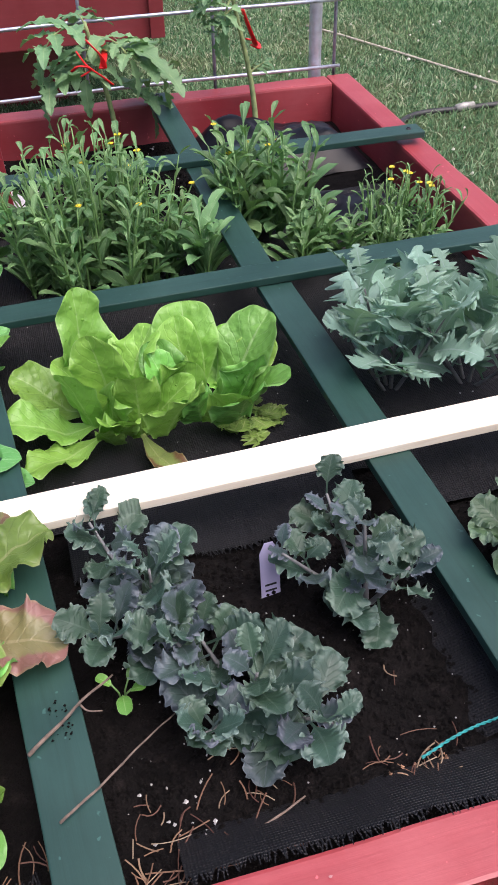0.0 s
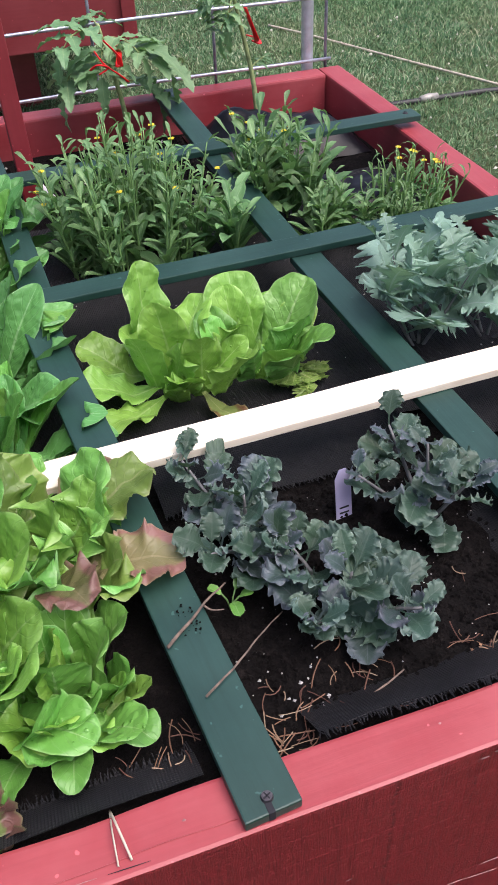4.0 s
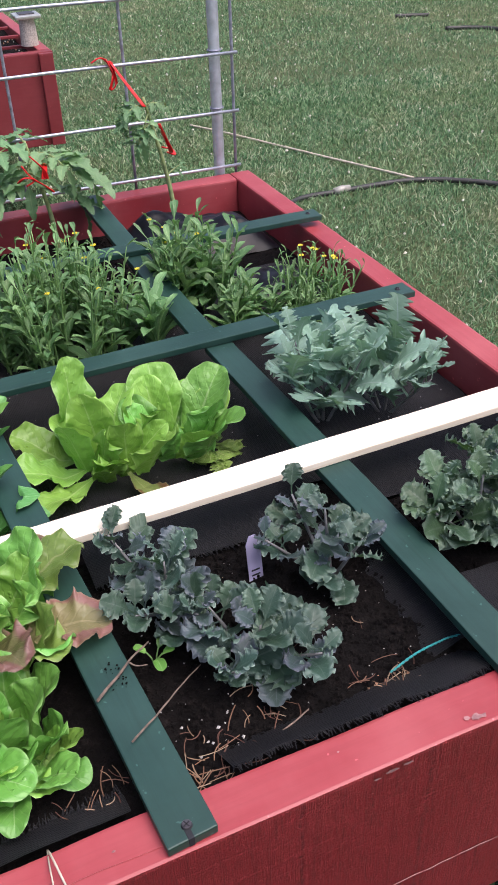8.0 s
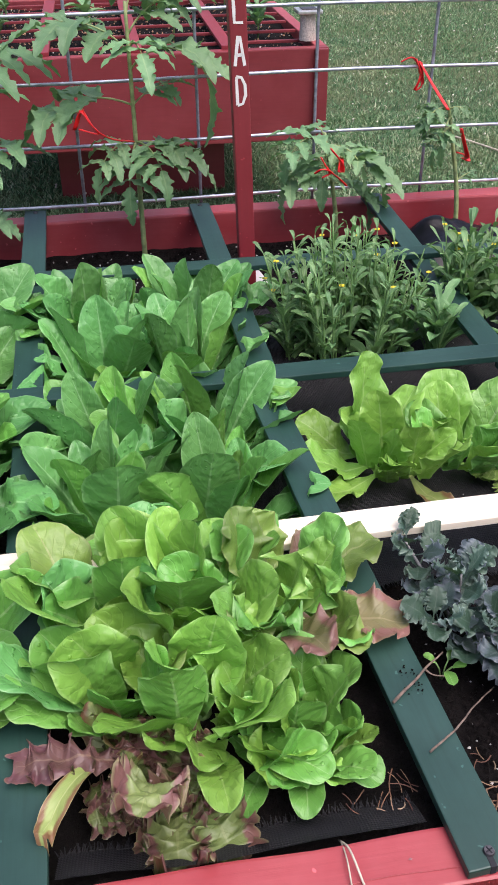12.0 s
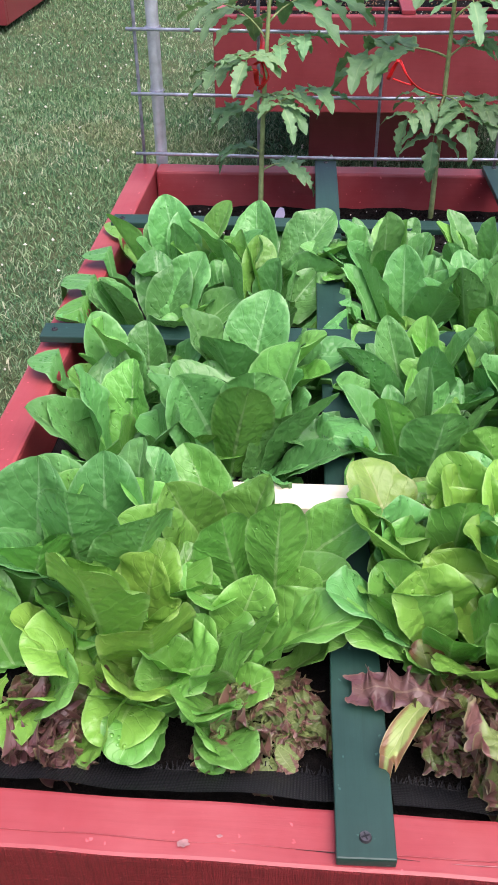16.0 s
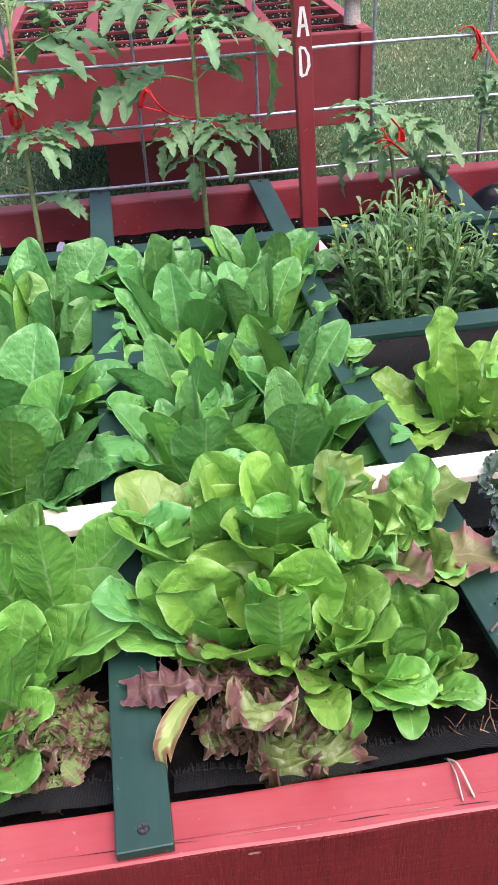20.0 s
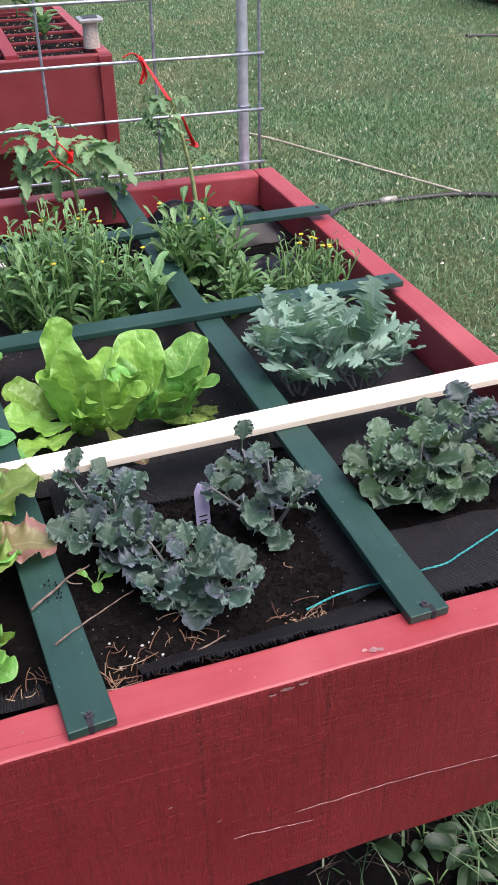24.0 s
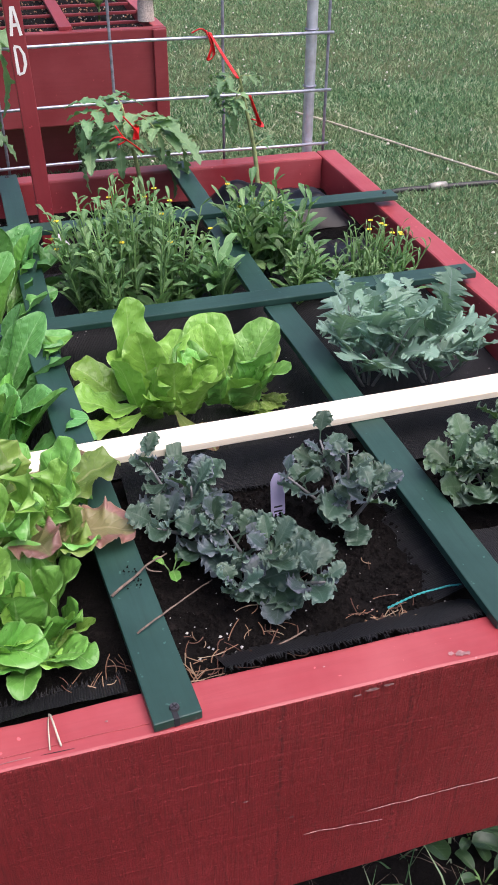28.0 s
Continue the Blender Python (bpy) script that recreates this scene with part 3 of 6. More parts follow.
def blades(name, label, category, mat, zones, seed, tall, wide, flop):
    """Grass or dead stems strewn over zones of the ground, as one mesh."""
    rng = np.random.default_rng(seed)
    V, Q, T, n = [], [], [], 0
    for x0, y0, x1, y1, count in zones:
        x, y = rng.uniform(x0, x1, count), rng.uniform(y0, y1, count)
        keep = ~((x > 0.28) & (x < 0.92) & (y > 0.3) & (y < 0.95))
        x, y = x[keep], y[keep]
        k = len(x)
        far = np.clip((y - 1.5) / 5, 0, 1)
        h, w = rng.uniform(*tall, k), rng.uniform(*wide, k) * (1 + 0.8 * far)
        az, lean, turn = rng.uniform(0, 6.28, k), rng.uniform(*flop, k), rng.uniform(0, 6.28, k)
        dx, dy = np.cos(az), np.sin(az)
        wx, wy = np.cos(turn) * w, np.sin(turn) * w
        pts = np.zeros((k, 5, 3))
        for i, (s, f) in enumerate(((-1, 0.0), (1, 0.0), (0.75, 0.55), (-0.75, 0.55), (0, 1.0))):
            out = h * lean * f ** 1.6
            pts[:, i, 0], pts[:, i, 1] = x + dx * out + s * wx, y + dy * out + s * wy
            pts[:, i, 2] = GROUND - 0.002 + h * f * (1 - 0.3 * lean * f)
        V.append(pts.reshape(-1, 3))
        b = n + np.arange(k)[:, None] * 5
        Q.append(b + np.array([0, 1, 2, 3]))
        T.append(b + np.array([3, 2, 4]))
        n += 5 * k
    V, Q, T = np.concatenate(V), np.concatenate(Q), np.concatenate(T)
    me = bpy.data.meshes.new(name)
    me.vertices.add(len(V))
    me.vertices.foreach_set("co", V.ravel())
    me.loops.add(Q.size + T.size)
    me.loops.foreach_set("vertex_index", np.concatenate([Q.ravel(), T.ravel()]))
    me.polygons.add(len(Q) + len(T))
    me.polygons.foreach_set("loop_start", np.concatenate([np.arange(len(Q)) * 4, Q.size + np.arange(len(T)) * 3]))
    me.update(calc_edges=True)
    me.materials.append(mat)
    return tagged(new(name, me), label, category, kind="stuff")


def clover():
    """Pale clover heads and leaf specks in the lawn."""
    rng = np.random.default_rng(8)
    V, F, n = [], [], 0
    for _ in range(900):
        x, y = rng.uniform(-2.2, 5.5), rng.uniform(1.4, 7.0)
        r = rng.uniform(0.003, 0.008)
        v = np.array([(1, 0, 0), (-1, 0, 0), (0, 1, 0), (0, -1, 0), (0, 0, 1), (0, 0, -1)]) * r * rng.uniform(0.6, 1.2, (6, 3)) + (x, y, GROUND + rng.uniform(0.018, 0.036))
        V.append(v)
        F += [tuple(i + n for i in q) for q in ((0, 2, 4), (2, 1, 4), (1, 3, 4), (3, 0, 4), (2, 0, 5), (1, 2, 5), (3, 1, 5), (0, 3, 5))]
        n += 6
    return tagged(link_mesh("clover_heads", np.concatenate(V), F, CLOVER_W, smooth=False), "small pale clover heads in the lawn", "clover", kind="stuff")


clover()
blades("grass", "short uneven lawn grass with dry straw blades", "grass", GRASS, LAWN_ZONES, 4, (0.012, 0.034), (0.0011, 0.0024), (0.2, 1.5))
blades("long_grass", "long unmown grass blades beside the planter bed", "grass", GRASS, [(1.13, -0.3, 1.34, 0.36, 1500), (0.9, 0.0, 1.15, 0.3, 60)], 6, (0.05, 0.13), (0.0014, 0.0026), (0.3, 1.2))


def bare_soil():
    """Bare earth in the bed's shade, heaped a little and thinning out towards the lawn."""
    nx, ny = 60, 50
    V, F = [], []
    for j in range(ny):
        for i in range(nx):
            x, y = -0.1 + 1.40 * i / (nx - 1), -0.22 + 1.27 * j / (ny - 1)
            edge = min(1.0, 8 * min(x + 0.1, 1.30 - x, y + 0.22, 1.05 - y) + 0.5 * noise.noise((x * 7, y * 7, 1)))
            V.append((x, y, GROUND - 0.006 + 0.012 * edge + 0.006 * noise.noise((x * 14, y * 14, 5)) + 0.004 * noise.noise((x * 45, y * 45, 9))))
            if i and j:
                k = j * nx + i
                F.append((k - nx - 1, k - nx, k, k - 1))
    return tagged(link_mesh("bare_soil", V, F, SOIL), "dark bare soil in the shade beneath the planter bed", "soil", kind="stuff")


bare_soil()
blades("dead_stems", "fallen dead stems and thatch under the planter bed", "thatch", TWIG, [(0.5, -0.15, 1.3, 0.3, 420)], 12, (0.012, 0.05), (0.0007, 0.0014), (1.0, 2.6))

# ---- the near planter bed ----
X0, X1, Y0, Y1, RW = -0.026, 1.230, -0.013, 1.234, 0.040
DEPTH = 0.268
bed = thing("raised_planter_bed", (0.61, 0.61, GROUND), "red painted wooden raised planter bed on a pedestal", "planter")


def bed_part(name, bm, mat, label="", parent=None):
    ob = part(name, bm, mat, parent or bed, label)
    if parent is None:
        ob.matrix_parent_inverse = Matrix.Translation((-0.61, -0.61, -GROUND))
    return ob


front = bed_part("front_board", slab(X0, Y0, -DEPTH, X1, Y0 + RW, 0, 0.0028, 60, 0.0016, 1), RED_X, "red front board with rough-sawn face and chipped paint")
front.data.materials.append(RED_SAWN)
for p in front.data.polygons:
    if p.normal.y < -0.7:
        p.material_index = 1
bed_part("back_board", slab(X0 + RW + 0.0015, Y1 - RW, -DEPTH, X1 - RW - 0.0015, Y1, 0, 0.004, 40, 0.0012, 2), RED_X)
bed_part("side_board", slab(X1 - RW, Y0 + RW + 0.0005, -DEPTH, X1, Y1, 0, 0.004, 40, 0.0012, 3), RED_Y)
bed_part("side_board", slab(X0, Y0 + RW + 0.0005, -DEPTH, X0 + RW, Y1, 0, 0.004, 40, 0.0012, 4), RED_Y)
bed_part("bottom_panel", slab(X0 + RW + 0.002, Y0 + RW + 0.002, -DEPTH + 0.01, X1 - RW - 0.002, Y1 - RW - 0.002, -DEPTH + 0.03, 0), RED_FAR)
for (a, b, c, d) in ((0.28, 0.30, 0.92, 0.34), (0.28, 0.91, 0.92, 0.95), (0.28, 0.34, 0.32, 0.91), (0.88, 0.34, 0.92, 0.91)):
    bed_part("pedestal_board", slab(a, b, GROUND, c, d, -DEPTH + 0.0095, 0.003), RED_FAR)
# the long split along the front face and the paint scars on the top
for ends, thick in (([(0.800, -0.0142, -0.175), (0.85, -0.0142, -0.174), (0.905, -0.0142, -0.176), (0.967, -0.0142, -0.182), (1.06, -0.0142, -0.190), (1.19, -0.0142, -0.196)], 0.00042), ([(0.742, -0.0142, -0.182), (0.765, -0.0142, -0.187), (0.790, -0.0142, -0.189), (0.834, -0.0142, -0.197)], 0.00038)):
    split = [p + Vector((0, 0, 0.0025 * noise.noise(p * 60))) for p in smooth_path(ends, 9)]
    for i in range(0, len(split) - 4, 6):
        run = split[i:i + (7 if noise.noise((i * 0.37, 3, thick)) > -0.15 else 4)]
        tube("crack", run, [0.0001] + [thick] * (len(run) - 2) + [0.0001], SCAR, front, "pale raised split in the paint", 5)
rim_line = [p + Vector((0, 0.0012 * noise.noise(p * 50), 0)) for p in smooth_path([(0.30, -0.0015, 0.0002), (0.441, -0.0045, 0.0002), (0.514, -0.0065, 0.0002), (0.566, -0.0075, 0.0002)], 8)]
for i in range(0, len(rim_line) - 4, 5):
    tube("hairline_crack", rim_line[i:i + 5], [0.0001, 0.0003, 0.00035, 0.0003, 0.0001], SCAR if i % 2 else INK, front, "fine crack along the front edge", 4)


def scar(x, y, z, r, seed, flat):
    """A rubbed patch where bare wood shows through the paint."""
    V = [(x, y, z)]
    for k in range(18):
        a = k / 18 * 2 * math.pi
        q = r * (0.55 + 0.9 * abs(noise.noise((math.cos(a) * 1.7 + seed, math.sin(a) * 1.7, seed))))
        V.append((x + q * 1.5 * math.cos(a), y + (q * math.sin(a) if flat else 0), z + (0 if flat else 0.5 * q * math.sin(a))))
    ob = link_mesh("paint_scar", V, [(0, 1 + k, 1 + (k + 1) % 18) for k in range(18)], SCAR, front, "rubbed pale patch in the paint", smooth=False)
    return ob


for x, y, r, seed in ((0.868, -0.005, 0.0036, 1), (0.861, -0.003, 0.0022, 5), (0.874, -0.006, 0.0024, 2), (0.23, -0.003, 0.0034, 3), (0.252, 0.003, 0.0016, 4), (0.59, 0.008, 0.0012, 6), (0.76, 0.012, 0.001, 7)):
    scar(x, y, 0.0016, r, seed, True)
for x, z, r, seed in ((0.790, -0.004, 0.005, 11), (0.804, -0.003, 0.004, 12), (0.778, -0.007, 0.003, 13), (0.41, -0.005, 0.004, 14), (0.69, -0.11, 0.002, 15), (0.73, -0.15, 0.002, 16)):
    scar(x, -0.0146, z, r, seed, False)
tube("crack", [Vector((x, -0.001 + 0.002 * noise.noise((x * 20, 0, 0)), 0.0002)) for x in np.linspace(0.05, 0.62, 40)], 0.0003, RED_X, front, "hairline crack", 5)

# soil
nx, ny = 90, 84
sx, sy = np.linspace(X0 + RW + 0.001, X1 - RW - 0.001, nx), np.linspace(Y0 + RW + 0.001, Y1 - RW - 0.001, ny)
sv = [(x, y, soil_z(x, y) + 0.002 * noise.noise((x * 90, y * 90, 1))) for y in sy for x in sx]
sf = [(j * nx + i, j * nx + i + 1, (j + 1) * nx + i + 1, (j + 1) * nx + i) for j in range(ny - 1) for i in range(nx - 1)]
soil = link_mesh("soil", sv, sf, SOIL)
tagged(soil, "dark moist potting soil filling the bed", "soil", kind="stuff")

# woven cloth
def cloth(name, x0, y0, x1, y1, rise, label, seed=0, fray=""):
    """A flap of woven cloth lying on the soil; rise(s, t) lifts it. Its loose side is frayed into threads."""
    n, m = max(4, int((x1 - x0) / 0.012)), max(4, int((y1 - y0) / 0.012))
    v = []
    for j in range(m + 1):
        for i in range(n + 1):
            s, t = i / n, j / m
            x, y = x0 + s * (x1 - x0), y0 + t * (y1 - y0)
            y += 0.006 * noise.noise((x * 12, seed, 0)) * (1 if 0 < j < m or fray else 0)
            v.append((x, y, soil_z(x, y) + 0.006 + rise(s, t) + 0.004 * noise.noise((x * 16, y * 16, seed)) + 0.0015 * noise.noise((x * 50, y * 50, seed))))
    f = [(j * (n + 1) + i, j * (n + 1) + i + 1, (j + 1) * (n + 1) + i + 1, (j + 1) * (n + 1) + i) for j in range(m) for i in range(n)]
    ob = link_mesh(name, v, f, WEAVE)
    tagged(ob, label, "cloth")
    if fray:
        rng = np.random.default_rng(seed)
        V, F, k = [], [], 0
        row = range(n + 1) if fray == "front" else range(m * (n + 1), (m + 1) * (n + 1))
        row = [v[i] for i in row]
        for a, b in zip(row, row[1:]):
            for q in np.linspace(0, 1, 12)[:-1]:
                p = Vector(a).lerp(Vector(b), q)
                e = p + Vector((rng.uniform(-0.003, 0.003), (-1 if fray == "front" else 1) * rng.uniform(0.002, 0.008), rng.uniform(-0.001, 0.003)))
                w = Vector((0.0006, 0, 0))
                V += [p - w, p + w, e + w * 0.5, e - w * 0.5]
                F.append((k, k + 1, k + 2, k + 3))
                k += 4
        link_mesh("fringe", V, F, WEAVE, ob, "frayed cloth threads", smooth=False)
    return ob


cloth("woven_cloth", 0.0188, 0.363, 1.1815, 0.9216, lambda s, t: 0.0, "black woven landscape cloth over the soil", 1)
cloth("woven_cloth", 0.0188, 0.0322, 0.3285, 0.0631, lambda s, t: 0.014 * (1 - t), "black woven cloth folded along the front board", 2, "back")
cloth("woven_cloth", 0.3619, 0.0322, 0.6097, 0.058, lambda s, t: 0.010 * (1 - t), "black woven cloth folded along the front board", 3, "back")
cloth("woven_cloth", 0.6859, 0.0332, 0.9146, 0.0885, lambda s, t: 0.0135 - 0.028 * t ** (0.8 + 0.6 * s), "frayed black woven cloth tucked along the front board", 4, "front")
cloth("woven_cloth", 0.8765, 0.0783, 0.9384, 0.2915, lambda s, t: -0.012 + 0.026 * s + 0.008 * noise.noise((t * 9, 3, 0)), "black woven cloth flap beneath the green strip", 5)
cloth("woven_cloth", 0.9384, 0.0377, 1.1796, 0.1392, lambda s, t: 0.010 + 0.012 * (1 - t) * s, "loose black woven cloth in the corner square", 6, "front")
cloth("woven_cloth", 0.6525, 0.2965, 0.9003, 0.3572, lambda s, t: 0.020 * t, "black woven cloth hanging by the pale board", 7, "front")
cloth("woven_cloth", 0.9404, 0.2915, 1.1796, 0.3572, lambda s, t: 0.030 * t, "black woven cloth hanging by the pale board", 8)

# crumpled plastic in the back corner
def sheet(x0, y0, x1, y1, h, seed):
    n = 26
    v = []
    for j in range(n + 1):
        for i in range(n + 1):
            s, t = i / n, j / n
            x, y = x0 + s * (x1 - x0), y0 + t * (y1 - y0)
            dome = min(1, 6 * s * (1 - s)) * min(1, 6 * t * (1 - t))
            v.append((x, y, soil_z(x, y) + 0.002 + dome * (h + 0.03 * noise.noise((x * 11, y * 11, seed)) + 0.008 * noise.noise((x * 35, y * 35, seed)))))
    f = [(j * (n + 1) + i, j * (n + 1) + i + 1, (j + 1) * (n + 1) + i + 1, (j + 1) * (n + 1) + i) for j in range(n) for i in range(n)]
    ob = link_mesh("plastic_sheet", v, f, POLY)
    return tagged(ob, "crumpled shiny black plastic sheet on the soil", "plastic sheet")


sheet(0.9194, 0.9853, 1.1796, 1.1783, 0.035, 3)
sheet(1.0004, 0.7268, 1.1767, 0.9165, 0.022, 5)


# green dividing strips
def strip(x0, y0, x1, y1, w, z0, z1, mat, label, seed, screws=(), notch=None):
    """A thin strip between two points of the plan, with its screws."""
    a, b = Vector((x0, y0)), Vector((x1, y1))
    L, ang = (b - a).length, math.atan2(y1 - y0, x1 - x0)
    ob = thing("divider_strip", (x0, y0, z0), label, "strip", "dividing strips of the bed")
    along_x = abs(x1 - x0) > abs(y1 - y0)
    bm = slab(0, -w / 2, 0, L, w / 2, z1 - z0, 0.0012, 24, 0.0007, seed)
    if not along_x:
        turned(bm, pose(0, 0, 0, 0, 0, 90))
        ang -= math.pi / 2
    ob.rotation_euler = (0, 0, ang)
    part("slat", bm, mat, ob)
    for s in screws:
        at = (s * L, 0, z1 - z0 + 0.0008) if along_x else (0, s * L, z1 - z0 + 0.0008)
        head = disc_head(0.0042, 0.0022, at, SCREW, ob, "screw", "dark flat screw head")
        for r in (0, 90):
            cross = slab(-0.0026, -0.0004, 0, 0.0026, 0.0004, 0.0004, 0)
            part("slot", turned(cross, Matrix.Translation((at[0], at[1], at[2] + 0.0011)) @ pose(0, 0, 0, 0, 0, r + 20)), INK, head)
    if notch:
        # the slat stays uncut; a dark block gives the notch its shade
        dark = slab(notch - 0.0022, -0.0005, -0.0001, notch + 0.0022, 0.008, z1 - z0 + 0.0004, 0.0006)
        part("split", dark, INK, ob, "dark block standing for the shaded notch in the strip's end")
    return ob


SL = "thin dark green painted wooden dividing strip"
strip(0.342, -0.009, 0.325, 0.604, 0.0365, 0.0004, 0.0088, GREEN_Y, SL + " screwed to the board", 1, (0.022,))
strip(0.321, 0.622, 0.308, 1.236, 0.0365, 0.0004, 0.0088, GREEN_Y, SL, 2, (0.98,))
strip(0.640, -0.009, 0.592, 0.604, 0.0365, 0.0004, 0.0088, GREEN_Y, SL + " with a split end", 3, (0.016,), -0.001)
strip(0.602, 0.622, 0.592, 1.222, 0.0350, 0.0004, 0.0088, GREEN_Y, SL, 4, (0.98,))
strip(0.927, 0.011, 0.908, 0.604, 0.0365, 0.0004, 0.0088, GREEN_Y, SL + " with a split end", 5, (0.016,), 0.004)
strip(0.901, 0.622, 0.902, 1.216, 0.0350, 0.0004, 0.0088, GREEN_Y, SL, 6, (0.98,))
strip(-0.020, 0.600, 1.202, 0.618, 0.0330, 0.0092, 0.0176, GREEN_X, SL + " across the bed", 7, (0.012, 0.985))
strip(-0.006, 0.940, 1.222, 0.930, 0.0330, 0.0092, 0.0176, GREEN_X, SL + " across the bed", 8, (0.012, 0.985))
# the pale new board
pb = thing("pine_board", (-0.024, 0.309, 0.0092), "new bare pine board laid across the bed", "board")
part("plank", slab(0, -0.0172, 0, 1.238, 0.0172, 0.0085, 0.001, 30, 0.0005, 9), PINE, pb)
pb.rotation_euler = (0, 0, 0.0190)

# ---- trellis ----
def pole(x, y, label):
    ob = thing("trellis_post", (x, y, GROUND), label, "post", "trellis posts")
    h = 1.75
    tube("pipe", [(0, 0, 0), (0, 0, 0.4), (0, 0, 0.9), (0, 0, h)], 0.0105, GALV, ob, sides=16)
    for z in (0.798, 0.898):
        ring = [(0.0125 * math.cos(a), 0.0125 * math.sin(a), z - GROUND - 0.68 + 0.0) for a in np.linspace(0, 2 * math.pi, 14)]
        tube("wire_tie", ring, 0.0013, WIRE_OLD, ob, sides=5)
    return ob


pole(1.179, 1.258, "upright galvanised steel trellis post behind the bed")
pole(0.016, 1.258, "upright galvanised steel trellis post behind the bed")
mesh = thing("wire_trellis", (0.6, 1.2425, 0.0), "welded wire trellis panel along the back board", "trellis")
for i, x in enumerate((-0.012, 0.191, 0.394, 0.598, 0.801, 1.004, 1.207)):
    tube("upright_wire", [(x - 0.6 + 0.006 * (z > 0.4), 0, z) for z in (-0.03, 0.1, 0.3, 0.6, 1.05)], 0.0028, WIRE_OLD, mesh, sides=8)
for z in (0.014, 0.115, 0.216, 0.317, 0.52, 0.72, 0.92):
    tube("level_wire", [(x, -0.0054, z + 0.002 * math.sin(x * 7)) for x in np.linspace(-0.625, 0.615, 12)], 0.0028, WIRE, mesh, sides=8)

# ---- the sign ----
sign = thing("garden_sign", (0.644, 1.003, -0.075), "dark red painted wooden sign stake with white hand-painted letters", "sign")
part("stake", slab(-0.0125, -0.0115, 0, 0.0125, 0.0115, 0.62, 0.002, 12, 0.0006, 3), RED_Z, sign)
sign.rotation_euler = (radians(-1.0), radians(-1.6), 0)


def stroke_letter(name, strokes, z, h, w):
    """A brushed capital: flat ribbons of paint just proud of the stake."""
    V, F = [], []
    for pts in strokes:
        path = [Vector((p[0] * w, -0.0122, z + p[1] * h)) for p in pts]
        base = len(V)
        for i, p in enumerate(path):
            d = (path[min(i + 1, len(path) - 1)] - path[max(i - 1, 0)]).normalized()
            q = Vector((-d.z, 0, d.x)) * (0.0021 + 0.0003 * math.sin(i * 2.1 + z * 90))
            V += [p - q, p + q]
        F += [(base + 2 * i, base + 2 * i + 2, base + 2 * i + 3, base + 2 * i + 1) for i in range(len(path) - 1)]
    return link_mesh(name, V, F, LETTER, sign, "white hand-painted letter", smooth=False)


LA = [[(-0.5, 0), (-0.1, 1), (0.1, 1), (0.5, 0)], [(-0.36, 0.36), (0.34, 0.38)]]
LL = [[(-0.45, 1), (-0.4, 0.5), (-0.4, 0.06), (0.5, 0.04)]]
LD = [[(-0.4, 0), (-0.42, 1)], [(-0.45, 1), (0.1, 0.97), (0.45, 0.7), (0.48, 0.35), (0.15, 0.04), (-0.4, 0.0)]]
for name, strokes, z in (("letter_a", LA, 0.462), ("letter_l", LL, 0.408), ("letter_a", LA, 0.355), ("letter_d", LD, 0.303)):
    stroke_letter(name, strokes, z, 0.038, 0.0135)


# ---- plants ----
def settle(P, ob_at, lift=0.0):
    """Lays leaf parts that would sink into the soil, strips or boards on top of them."""
    W = P + np.array(ob_at)
    floor = np.where((W[:, 0] > 0.014) & (W[:, 0] < 1.186) & (W[:, 1] > 0.029) & (W[:, 1] < 1.194), -0.022, 0.005)
    floor = np.where((W[:, 1] > 0.29) & (floor < 0), -0.046, floor)
    for xa, ya, xb, yb in ((0.342, 0.0, 0.308, 1.2), (0.640, 0.0, 0.588, 1.2), (0.927, 0.0, 0.901, 1.2)):
        c = xa + (xb - xa) * (W[:, 1] - ya) / (yb - ya)
        floor = np.where((np.abs(W[:, 0] - c) < 0.021) & (W[:, 1] > -0.003), 0.012, floor)
    floor = np.where(np.abs(W[:, 1] - 0.321) < 0.02, 0.021, floor)
    floor = np.where((W[:, 1] < -0.015) | (W[:, 0] < -0.028), -9, floor)
    deep = floor + lift - W[:, 2]
    over = np.where((floor > 0.008) & (deep > 0.016), False, deep > 0)
    W[:, 2] = np.where(over, floor + lift + 0.22 * np.minimum(deep, 0.04), W[:, 2])
    return W - np.array(ob_at)


